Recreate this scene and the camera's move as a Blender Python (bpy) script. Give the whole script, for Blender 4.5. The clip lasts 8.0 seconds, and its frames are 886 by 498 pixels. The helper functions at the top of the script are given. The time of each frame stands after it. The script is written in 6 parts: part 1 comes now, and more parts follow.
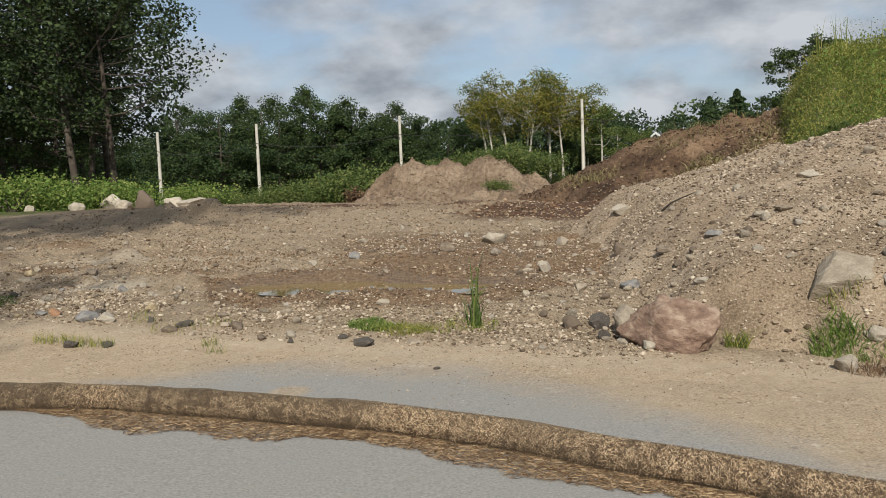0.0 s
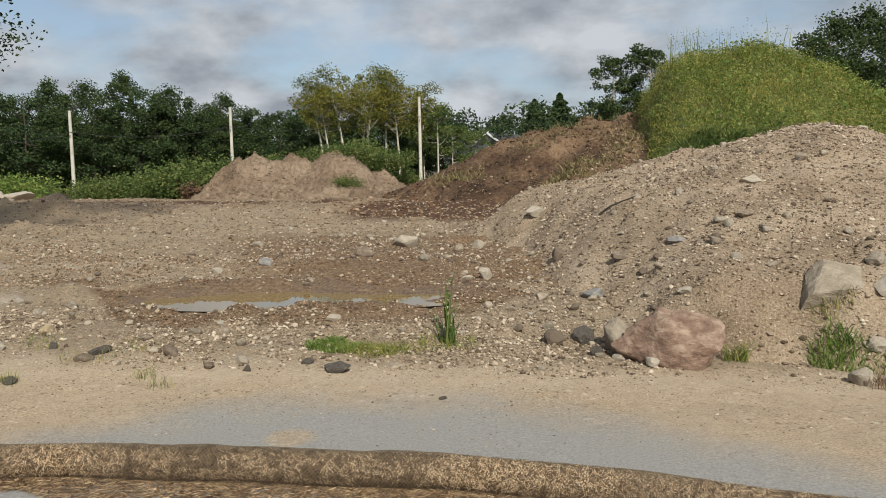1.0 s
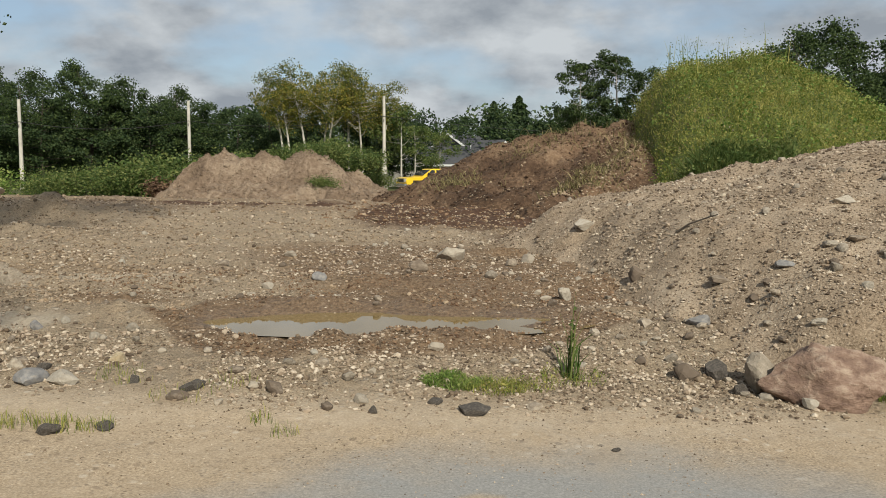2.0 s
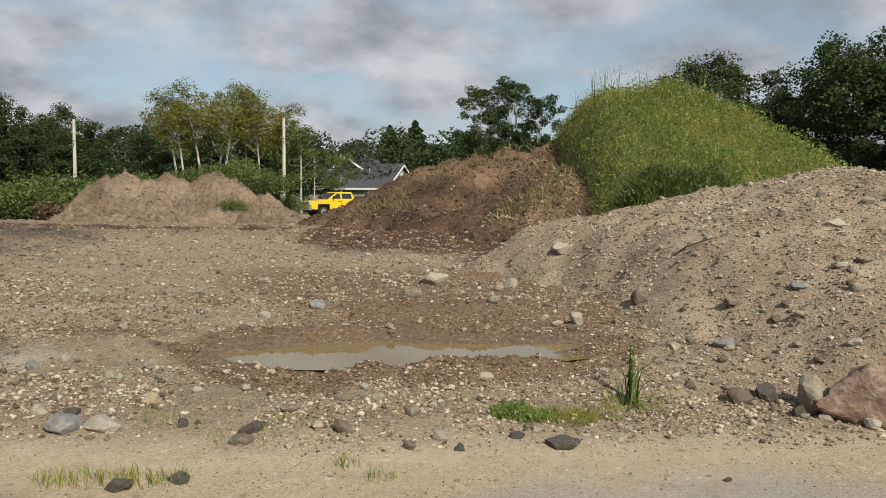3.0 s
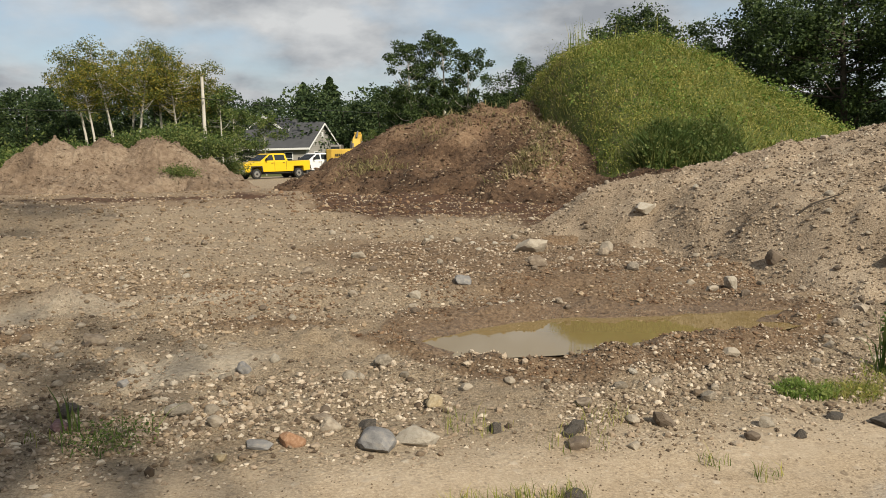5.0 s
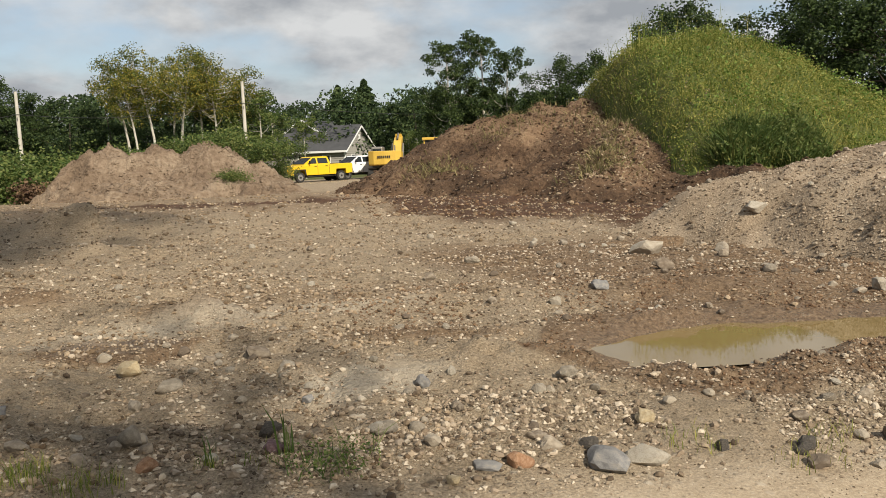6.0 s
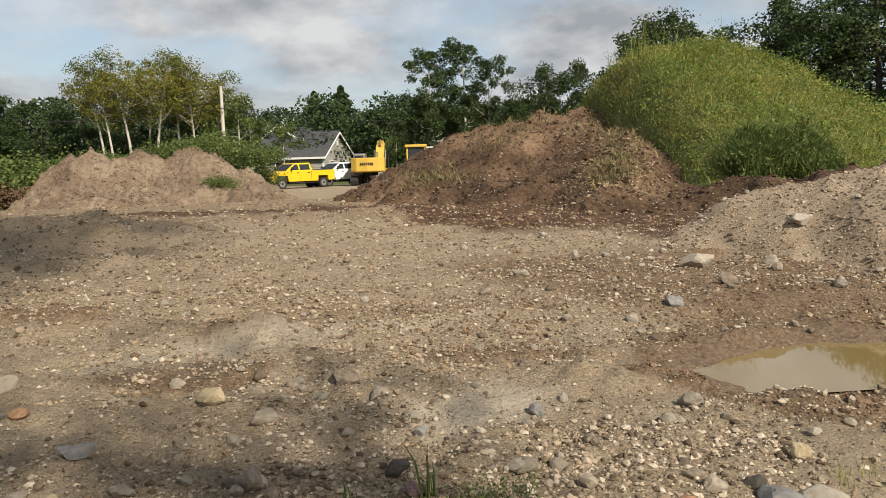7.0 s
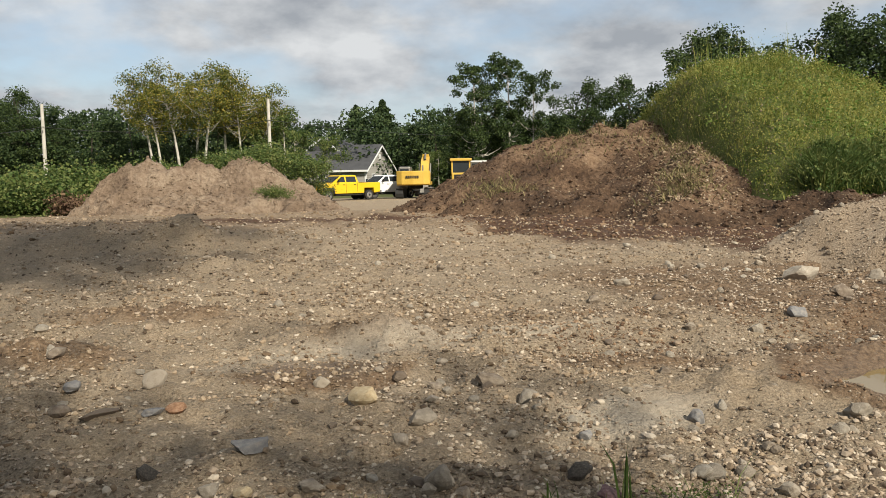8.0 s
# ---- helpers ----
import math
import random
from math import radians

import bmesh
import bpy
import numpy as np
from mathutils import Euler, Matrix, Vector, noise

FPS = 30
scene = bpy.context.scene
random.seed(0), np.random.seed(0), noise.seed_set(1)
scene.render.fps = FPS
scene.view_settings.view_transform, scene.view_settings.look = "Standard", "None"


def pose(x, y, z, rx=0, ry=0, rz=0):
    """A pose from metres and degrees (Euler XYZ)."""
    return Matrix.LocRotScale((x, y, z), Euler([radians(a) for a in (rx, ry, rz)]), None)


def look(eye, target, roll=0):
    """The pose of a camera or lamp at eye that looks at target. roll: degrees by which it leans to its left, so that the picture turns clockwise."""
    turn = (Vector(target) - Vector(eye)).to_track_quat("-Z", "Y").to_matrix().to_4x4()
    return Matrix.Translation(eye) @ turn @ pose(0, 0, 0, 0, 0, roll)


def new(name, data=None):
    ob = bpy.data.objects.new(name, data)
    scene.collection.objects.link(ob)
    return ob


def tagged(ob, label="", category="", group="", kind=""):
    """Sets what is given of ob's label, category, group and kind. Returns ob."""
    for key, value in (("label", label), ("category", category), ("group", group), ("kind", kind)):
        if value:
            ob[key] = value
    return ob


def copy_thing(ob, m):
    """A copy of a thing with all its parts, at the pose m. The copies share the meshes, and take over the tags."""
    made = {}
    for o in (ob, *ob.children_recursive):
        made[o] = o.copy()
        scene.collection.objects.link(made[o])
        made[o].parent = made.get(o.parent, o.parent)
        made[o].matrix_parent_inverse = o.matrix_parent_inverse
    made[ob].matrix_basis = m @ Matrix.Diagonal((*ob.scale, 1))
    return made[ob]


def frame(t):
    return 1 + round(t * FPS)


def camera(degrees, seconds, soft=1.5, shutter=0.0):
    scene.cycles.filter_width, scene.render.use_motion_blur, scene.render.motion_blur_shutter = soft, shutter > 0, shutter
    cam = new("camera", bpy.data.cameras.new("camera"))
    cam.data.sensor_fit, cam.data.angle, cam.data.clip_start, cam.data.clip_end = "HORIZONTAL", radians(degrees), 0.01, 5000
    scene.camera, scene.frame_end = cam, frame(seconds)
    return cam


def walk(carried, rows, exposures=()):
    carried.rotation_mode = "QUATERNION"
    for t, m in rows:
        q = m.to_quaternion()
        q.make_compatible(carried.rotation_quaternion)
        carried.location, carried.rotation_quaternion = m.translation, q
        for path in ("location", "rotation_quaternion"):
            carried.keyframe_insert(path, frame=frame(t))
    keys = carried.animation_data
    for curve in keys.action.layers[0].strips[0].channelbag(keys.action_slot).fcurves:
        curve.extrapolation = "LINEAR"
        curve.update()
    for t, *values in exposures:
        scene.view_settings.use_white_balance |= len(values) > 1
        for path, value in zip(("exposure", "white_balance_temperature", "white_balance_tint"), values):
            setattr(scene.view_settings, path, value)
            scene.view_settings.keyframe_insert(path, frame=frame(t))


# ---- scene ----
cam = camera(57.0, 8.0, 0.8)
PATH = [
    (0, (2.438, -0.48, 1.319), (1.899, 1.439, 1.153), -2.2),
    (0.5, (1.585, -0.132, 1.339), (1.402, 1.848, 1.127), -1.8),
    (1, (0.627, 0.255, 1.416), (0.518, 2.243, 1.228), -1.2),
    (1.5, (-0.24, 0.68, 1.495), (-0.118, 2.663, 1.266), -0.4),
    (2, (-1.148, 1.077, 1.584), (-1.123, 3.068, 1.394), 0.2),
    (2.2, (-1.442, 1.143, 1.543), (-1.395, 3.134, 1.366), -0.2),
    (3.3, (-3.245, 1.73, 1.588), (-2.902, 3.697, 1.464), 0.7),
    (3.5, (-3.603, 1.829, 1.619), (-3.317, 3.803, 1.481), 0.8),
    (4, (-4.313, 2.212, 1.64), (-3.962, 4.17, 1.431), 0.3),
    (4.2, (-4.607, 2.381, 1.689), (-4.212, 4.331, 1.483), 0.1),
    (5.3, (-6.008, 3.09, 1.708), (-5.458, 4.997, 1.459), -1.4),
    (5.5, (-6.276, 3.243, 1.718), (-5.819, 5.175, 1.474), -1.6),
    (6, (-6.791, 3.504, 1.758), (-6.321, 5.433, 1.522), -2.2),
    (6.5, (-7.29, 3.992, 1.76), (-6.674, 5.879, 1.52), -1.7),
    (7, (-7.731, 4.301, 1.808), (-7.187, 6.213, 1.587), -1.7),
    (7.5, (-8.164, 4.444, 1.752), (-7.596, 6.352, 1.556), -1.0),
    (8, (-8.607, 4.644, 1.698), (-8.138, 6.58, 1.516), -1.0),
]
walk(cam, [(t, look(eye, target, roll)) for t, eye, target, roll in PATH], exposures=((0, 0.03, 6150, 9), (2.2, 0.04, 6250, 7), (3.5, 0.05, 6300, 7), (4.2, 0.08, 6450, 9), (5.5, 0.2, 6600, 9), (6.5, 0.24, 6600, 9.5), (8, 0.3, 6480, 9)))

# ---- sky and sun ----
SUN_AZIMUTH, SUN_HEIGHT = radians(162), radians(37)  # from +y towards +x
world = bpy.data.worlds.new("sky")
scene.world = world
world.use_nodes = True
wt = world.node_tree
wt.nodes.clear()


def wnode(kind, **settings):
    n = wt.nodes.new(kind)
    for key, value in settings.items():
        n.inputs[key.replace("_", " ")].default_value = value
    return n


sky = wt.nodes.new("ShaderNodeTexSky")
sky.sky_type, sky.sun_disc = "NISHITA", False
sky.sun_elevation, sky.sun_rotation = SUN_HEIGHT, SUN_AZIMUTH
coord = wt.nodes.new("ShaderNodeTexCoord")
split = wt.nodes.new("ShaderNodeSeparateXYZ")
wt.links.new(coord.outputs["Generated"], split.inputs[0])
lift = wt.nodes.new("ShaderNodeMath")
lift.operation, lift.inputs[1].default_value = "ADD", 0.42
wt.links.new(split.outputs["Z"], lift.inputs[0])
clampz = wt.nodes.new("ShaderNodeMath")
clampz.operation, clampz.inputs[1].default_value = "MAXIMUM", 0.05
wt.links.new(lift.outputs[0], clampz.inputs[0])
flat = wt.nodes.new("ShaderNodeVectorMath")
flat.operation = "DIVIDE"
wt.links.new(coord.outputs["Generated"], flat.inputs[0])
joinz = wt.nodes.new("ShaderNodeCombineXYZ")
for axis in "XYZ":
    wt.links.new(clampz.outputs[0], joinz.inputs[axis])
wt.links.new(joinz.outputs[0], flat.inputs[1])
cloud = wnode("ShaderNodeTexNoise", Scale=3.0, Detail=6.0, Roughness=0.5, Distortion=0.1)
wt.links.new(flat.outputs[0], cloud.inputs["Vector"])
cover = wt.nodes.new("ShaderNodeValToRGB")
cover.color_ramp.elements[0].position, cover.color_ramp.elements[1].position = 0.36, 0.56
wt.links.new(cloud.outputs["Fac"], cover.inputs[0])
shade = wnode("ShaderNodeTexNoise", Scale=5.0, Detail=6.0, Roughness=0.55)
wt.links.new(flat.outputs[0], shade.inputs["Vector"])
tone = wt.nodes.new("ShaderNodeValToRGB")
tone.color_ramp.elements[0].position, tone.color_ramp.elements[0].color = 0.36, (3.0, 3.2, 3.5, 1)
tone.color_ramp.elements[1].position, tone.color_ramp.elements[1].color = 0.66, (5.9, 6.0, 6.1, 1)
wt.links.new(shade.outputs["Fac"], tone.inputs[0])
veil = wt.nodes.new("ShaderNodeMix")
veil.data_type = "RGBA"
veil.inputs["Factor"].default_value = 0.45
veil.inputs["B"].default_value = (4.0, 4.6, 5.3, 1)
wt.links.new(sky.outputs[0], veil.inputs["A"])
blend = wt.nodes.new("ShaderNodeMix")
blend.data_type = "RGBA"
wt.links.new(cover.outputs["Color"], blend.inputs["Factor"])
wt.links.new(veil.outputs["Result"], blend.inputs["A"])
wt.links.new(tone.outputs["Color"], blend.inputs["B"])
glow = wnode("ShaderNodeBackground", Strength=0.1)
wt.links.new(blend.outputs["Result"], glow.inputs["Color"])
wout = wt.nodes.new("ShaderNodeOutputWorld")
wt.links.new(glow.outputs[0], wout.inputs["Surface"])

sun = new("sun", bpy.data.lights.new("sun", "SUN"))
sun.data.energy, sun.data.angle, sun.data.color = 5.0, radians(0.9), (1.0, 0.92, 0.78)
sun.matrix_world = look((math.sin(SUN_AZIMUTH) * 60, math.cos(SUN_AZIMUTH) * 60, math.tan(SUN_HEIGHT) * 60), (0, 0, 0))


# ---- materials ----
def material(name, colours, scale=3.0, rough_=0.9, bump=0.3, bump_scale=None, metal=0.0, through_leaf=0.0, per_piece=0.0,
             stops=(0.3, 0.7), distance=0.02, spec=0.3, grain=0.35, paler_set=None):
    """A surface whose colour wanders between the given ones at two scales, with fine relief."""
    m = bpy.data.materials.new(name)
    m.use_nodes = True
    t = m.node_tree
    b = t.nodes["Principled BSDF"]
    b.inputs["Roughness"].default_value, b.inputs["Metallic"].default_value = rough_, metal
    b.inputs["Specular IOR Level"].default_value = spec
    geo = t.nodes.new("ShaderNodeTexCoord")
    big = t.nodes.new("ShaderNodeTexNoise")
    big.inputs["Scale"].default_value, big.inputs["Detail"].default_value = scale, 5
    fine = t.nodes.new("ShaderNodeTexNoise")
    fine.inputs["Scale"].default_value, fine.inputs["Detail"].default_value = bump_scale or scale * 9, 6
    fine.inputs["Roughness"].default_value = 0.65
    for n in (big, fine):
        t.links.new(geo.outputs["Object"], n.inputs["Vector"])
    mixed = t.nodes.new("ShaderNodeMix")
    mixed.inputs["Factor"].default_value = grain
    t.links.new(big.outputs["Fac"], mixed.inputs["A"])
    t.links.new(fine.outputs["Fac"], mixed.inputs["B"])
    value = mixed.outputs["Result"]
    if per_piece:
        info = t.nodes.new("ShaderNodeObjectInfo" if per_piece > 0 else "ShaderNodeNewGeometry")
        add = t.nodes.new("ShaderNodeMath")
        add.operation, add.inputs[1].default_value = "MULTIPLY_ADD", abs(per_piece)
        t.links.new(info.outputs["Random" if per_piece > 0 else "Random Per Island"], add.inputs[0])
        sub = t.nodes.new("ShaderNodeMath")
        sub.operation, sub.inputs[1].default_value = "SUBTRACT", abs(per_piece) / 2
        t.links.new(value, sub.inputs[0])
        t.links.new(sub.outputs[0], add.inputs[2])
        value = add.outputs[0]
    ramp = t.nodes.new("ShaderNodeValToRGB")
    e = ramp.color_ramp.elements
    for k, c in enumerate(colours):
        pos = stops[0] + (stops[1] - stops[0]) * k / max(1, len(colours) - 1)
        item = e[k] if k < 2 else e.new(pos)
        item.position, item.color = pos, (*c, 1)
    t.links.new(value, ramp.inputs[0])
    surface = ramp.outputs[0]
    if paler_set:  # a second set of colours where the mesh's mask asks for it
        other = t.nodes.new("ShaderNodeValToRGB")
        for k, c in enumerate(paler_set):
            pos = stops[0] + (stops[1] - stops[0]) * k / max(1, len(paler_set) - 1)
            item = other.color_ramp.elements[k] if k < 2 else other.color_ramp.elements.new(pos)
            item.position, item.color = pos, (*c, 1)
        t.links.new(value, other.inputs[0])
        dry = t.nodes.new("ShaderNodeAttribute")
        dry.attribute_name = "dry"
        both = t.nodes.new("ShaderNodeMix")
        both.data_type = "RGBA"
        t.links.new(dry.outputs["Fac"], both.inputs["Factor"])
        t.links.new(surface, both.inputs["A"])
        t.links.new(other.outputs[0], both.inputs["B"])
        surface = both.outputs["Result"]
    t.links.new(surface, b.inputs["Base Color"])
    if bump:
        bm_ = t.nodes.new("ShaderNodeBump")
        bm_.inputs["Strength"].default_value, bm_.inputs["Distance"].default_value = bump, distance
        t.links.new(fine.outputs["Fac"], bm_.inputs["Height"])
        t.links.new(bm_.outputs[0], b.inputs["Normal"])
    if through_leaf:
        tr = t.nodes.new("ShaderNodeBsdfTranslucent")
        t.links.new(ramp.outputs[0], tr.inputs["Color"])
        mx = t.nodes.new("ShaderNodeMixShader")
        mx.inputs[0].default_value = through_leaf
        t.links.new(b.outputs[0], mx.inputs[1])
        t.links.new(tr.outputs[0], mx.inputs[2])
        t.links.new(mx.outputs[0], t.nodes["Material Output"].inputs["Surface"])
    return m


def ground_material():
    """Asphalt, pale sand, wet brown soil and dark loam on one sheet, mixed by what lies where."""
    m = bpy.data.materials.new("bare ground")
    m.use_nodes = True
    t = m.node_tree
    b = t.nodes["Principled BSDF"]
    geo = t.nodes.new("ShaderNodeTexCoord")

    def noise_of(scale, detail=5, roughness=0.6):
        n = t.nodes.new("ShaderNodeTexNoise")
        n.inputs["Scale"].default_value, n.inputs["Detail"].default_value, n.inputs["Roughness"].default_value = scale, detail, roughness
        t.links.new(geo.outputs["Object"], n.inputs["Vector"])
        return n.outputs["Fac"]

    def ramp_of(value, stops):
        r = t.nodes.new("ShaderNodeValToRGB")
        for k, (pos, c) in enumerate(stops):
            item = r.color_ramp.elements[k] if k < 2 else r.color_ramp.elements.new(pos)
            item.position, item.color = pos, (*c, 1)
        t.links.new(value, r.inputs[0])
        return r.outputs[0]

    def mix_of(fac, a, c):
        n = t.nodes.new("ShaderNodeMix")
        n.data_type = "RGBA"
        t.links.new(fac, n.inputs["Factor"])
        t.links.new(a, n.inputs["A"])
        t.links.new(c, n.inputs["B"])
        return n.outputs["Result"]

    def layer(name, low=0.3, high=0.7, wobble=0.5, scale=2.2):
        a = t.nodes.new("ShaderNodeAttribute")
        a.attribute_name = name
        n = t.nodes.new("ShaderNodeMath")
        n.operation, n.inputs[1].default_value = "MULTIPLY_ADD", wobble
        s = t.nodes.new("ShaderNodeMath")
        s.operation, s.inputs[1].default_value = "SUBTRACT", wobble / 2
        t.links.new(a.outputs["Fac"], s.inputs[0])
        t.links.new(noise_of(scale, 8, 0.7), n.inputs[0])
        t.links.new(s.outputs[0], n.inputs[2])
        return ramp_of(n.outputs[0], [(low, (0, 0, 0)), (high, (1, 1, 1))])

    grit, lumps, wide, mid = noise_of(55, 6, 0.75), noise_of(7, 6, 0.65), noise_of(0.8, 4), noise_of(20, 6, 0.7)
    sand = ramp_of(lumps, [(0.25, (0.27, 0.205, 0.136)), (0.5, (0.37, 0.293, 0.205)), (0.75, (0.455, 0.37, 0.27))])
    gritty = ramp_of(grit, [(0.33, (0.095, 0.065, 0.039)), (0.5, (0.325, 0.245, 0.158)), (0.68, (0.58, 0.475, 0.345))])
    dirt = mix_of(ramp_of(wide, [(0.35, (0.4, 0.4, 0.4)), (0.65, (0.85, 0.85, 0.85))]), sand, gritty)
    soil = ramp_of(mid, [(0.3, (0.085, 0.052, 0.03)), (0.5, (0.215, 0.143, 0.086)), (0.72, (0.36, 0.258, 0.166))])
    loam = ramp_of(lumps, [(0.25, (0.04, 0.021, 0.012)), (0.55, (0.108, 0.058, 0.034)), (0.85, (0.195, 0.115, 0.07))])
    # pale sand colours, raised to stand in for sunlight as well
    bleached = ramp_of(mid, [(0.25, (0.37, 0.302, 0.222)), (0.55, (0.49, 0.413, 0.315)), (0.8, (0.58, 0.50, 0.395))])
    tar = ramp_of(grit, [(0.3, (0.17, 0.165, 0.154)), (0.5, (0.256, 0.247, 0.23)), (0.72, (0.36, 0.347, 0.322))])
    turf = ramp_of(lumps, [(0.3, (0.05, 0.07, 0.018)), (0.6, (0.12, 0.125, 0.04)), (0.8, (0.2, 0.16, 0.08))])
    cells = t.nodes.new("ShaderNodeTexVoronoi")
    cells.inputs["Scale"].default_value = 26
    t.links.new(geo.outputs["Object"], cells.inputs["Vector"])
    stones = ramp_of(cells.outputs["Color"], [(0.15, (0.12, 0.088, 0.06)), (0.5, (0.27, 0.212, 0.148)), (0.9, (0.44, 0.375, 0.29))])
    inner = ramp_of(cells.outputs["Distance"], [(0.22, (1, 1, 1)), (0.42, (0, 0, 0))])
    some = ramp_of(noise_of(3.0, 5, 0.7), [(0.42, (0, 0, 0)), (0.62, (0.8, 0.8, 0.8))])
    both = t.nodes.new("ShaderNodeMix")
    both.data_type, both.blend_type = "RGBA", "MULTIPLY"
    both.inputs["Factor"].default_value = 1.0
    t.links.new(inner, both.inputs["A"])
    t.links.new(some, both.inputs["B"])
    stony = both.outputs["Result"]
    flecks = t.nodes.new("ShaderNodeTexVoronoi")
    flecks.inputs["Scale"].default_value = 10
    t.links.new(geo.outputs["Object"], flecks.inputs["Vector"])
    larger = ramp_of(flecks.outputs["Color"], [(0.1, (0.10, 0.07, 0.045)), (0.45, (0.25, 0.19, 0.13)), (0.85, (0.52, 0.45, 0.36))])
    near = ramp_of(flecks.outputs["Distance"], [(0.2, (1, 1, 1)), (0.36, (0, 0, 0))])
    there = ramp_of(noise_of(1.9, 6, 0.75), [(0.45, (0, 0, 0)), (0.6, (0.8, 0.8, 0.8))])
    spots = t.nodes.new("ShaderNodeMix")
    spots.data_type, spots.blend_type = "RGBA", "MULTIPLY"
    spots.inputs["Factor"].default_value = 1.0
    t.links.new(near, spots.inputs["A"])
    t.links.new(there, spots.inputs["B"])
    dirt = mix_of(stony, dirt, stones)
    dirt = mix_of(spots.outputs["Result"], dirt, larger)
    soil = mix_of(stony, soil, stones)
    c = mix_of(layer("soil"), dirt, soil)
    c = mix_of(layer("bleached"), c, bleached)
    c = mix_of(layer("loam"), c, loam)
    c = mix_of(layer("turf"), c, turf)
    c = mix_of(layer("tar", 0.05, 0.95, 0.8, 2.6), c, tar)
    t.links.new(c, b.inputs["Base Color"])
    wet = t.nodes.new("ShaderNodeAttribute")
    wet.attribute_name = "wet"
    gloss = t.nodes.new("ShaderNodeMapRange")
    gloss.inputs["To Min"].default_value, gloss.inputs["To Max"].default_value = 0.93, 0.42
    t.links.new(wet.outputs["Fac"], gloss.inputs["Value"])
    t.links.new(gloss.outputs[0], b.inputs["Roughness"])
    b.inputs["Specular IOR Level"].default_value = 0.3
    rugged = t.nodes.new("ShaderNodeAttribute")
    rugged.attribute_name = "rugged"
    last = None
    for value, strength, size in ((grit, 1.0, 0.03), (noise_of(17, 5, 0.7), 0.7, 0.06), (lumps, 0.35, 0.05), (stony, 0.7, 0.03), (spots.outputs["Result"], 0.6, 0.05)):
        n = t.nodes.new("ShaderNodeBump")
        n.inputs["Distance"].default_value = size
        k = t.nodes.new("ShaderNodeMath")
        k.operation, k.inputs[1].default_value, k.inputs[2].default_value = "MULTIPLY_ADD", strength * 0.85, strength * 0.15
        t.links.new(rugged.outputs["Fac"], k.inputs[0])
        t.links.new(k.outputs[0], n.inputs["Strength"])
        t.links.new(value, n.inputs["Height"])
        if last:
            t.links.new(last, n.inputs["Normal"])
        last = n.outputs[0]
    t.links.new(last, b.inputs["Normal"])
    return m


def water_material():
    m = bpy.data.materials.new("muddy water")
    m.use_nodes = True
    b = m.node_tree.nodes["Principled BSDF"]
    b.inputs["Base Color"].default_value = (0.21, 0.15, 0.062, 1)
    b.inputs["Roughness"].default_value, b.inputs["IOR"].default_value = 0.03, 1.33
    b.inputs["Specular IOR Level"].default_value = 0.8
    n = m.node_tree.nodes.new("ShaderNodeTexNoise")
    n.inputs["Scale"].default_value = 3.0
    p = m.node_tree.nodes.new("ShaderNodeBump")
    p.inputs["Strength"].default_value, p.inputs["Distance"].default_value = 0.03, 0.02
    m.node_tree.links.new(n.outputs["Fac"], p.inputs["Height"])
    m.node_tree.links.new(p.outputs[0], b.inputs["Normal"])
    return m


def glass_material():
    m = bpy.data.materials.new("dark window glass")
    m.use_nodes = True
    b = m.node_tree.nodes["Principled BSDF"]
    b.inputs["Base Color"].default_value = (0.025, 0.03, 0.033, 1)
    b.inputs["Roughness"].default_value = 0.06
    return m


GROUND = ground_material()
WATER = water_material()
GLASS = glass_material()
GRAVELLY = material("heaped gravel", [(0.165, 0.118, 0.076), (0.325, 0.248, 0.17), (0.47, 0.38, 0.28)], 1.3, 0.95, 0.9, 38, distance=0.04, grain=0.6, stops=(0.36, 0.64))
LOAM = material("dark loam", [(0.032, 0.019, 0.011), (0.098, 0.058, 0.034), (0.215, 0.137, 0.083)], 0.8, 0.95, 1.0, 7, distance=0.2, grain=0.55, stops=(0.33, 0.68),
                paler_set=[(0.09, 0.05, 0.03), (0.205, 0.128, 0.076), (0.35, 0.245, 0.155)])
SPOILT = material("pale spoil", [(0.115, 0.077, 0.05), (0.24, 0.172, 0.118), (0.38, 0.295, 0.21)], 0.45, 0.95, 1.0, 4.5, distance=0.3, grain=0.5, stops=(0.33, 0.66))
TURF = material("weedy soil", [(0.05, 0.07, 0.016), (0.10, 0.12, 0.03), (0.17, 0.15, 0.06)], 1.2, 0.95, 0.8, 8, distance=0.1)
STONE = material("field stone", [(0.15, 0.115, 0.085), (0.27, 0.22, 0.165), (0.40, 0.34, 0.265)], 4, 0.9, 0.7, 40, per_piece=0.6, distance=0.015)
PEBBLE = material("pebbles", [(0.085, 0.06, 0.04), (0.185, 0.137, 0.092), (0.28, 0.215, 0.152), (0.37, 0.295, 0.218), (0.50, 0.425, 0.33)], 4, 0.9, 0.3, 40, per_piece=-0.75, stops=(0.18, 0.86), distance=0.006)
PALE = material("pale granite", [(0.24, 0.20, 0.15), (0.36, 0.31, 0.245), (0.47, 0.42, 0.345)], 6, 0.9, 0.8, 40, distance=0.02, per_piece=0.3, grain=0.5)
RED = material("red boulder stone", [(0.13, 0.082, 0.062), (0.24, 0.16, 0.118), (0.40, 0.31, 0.235)], 5.5, 0.85, 1.0, 14, distance=0.05, grain=0.5, stops=(0.36, 0.64))
SLATE = material("blue grey stone", [(0.12, 0.116, 0.114), (0.205, 0.197, 0.19), (0.31, 0.275, 0.23)], 5, 0.75, 0.4, 40, distance=0.01)
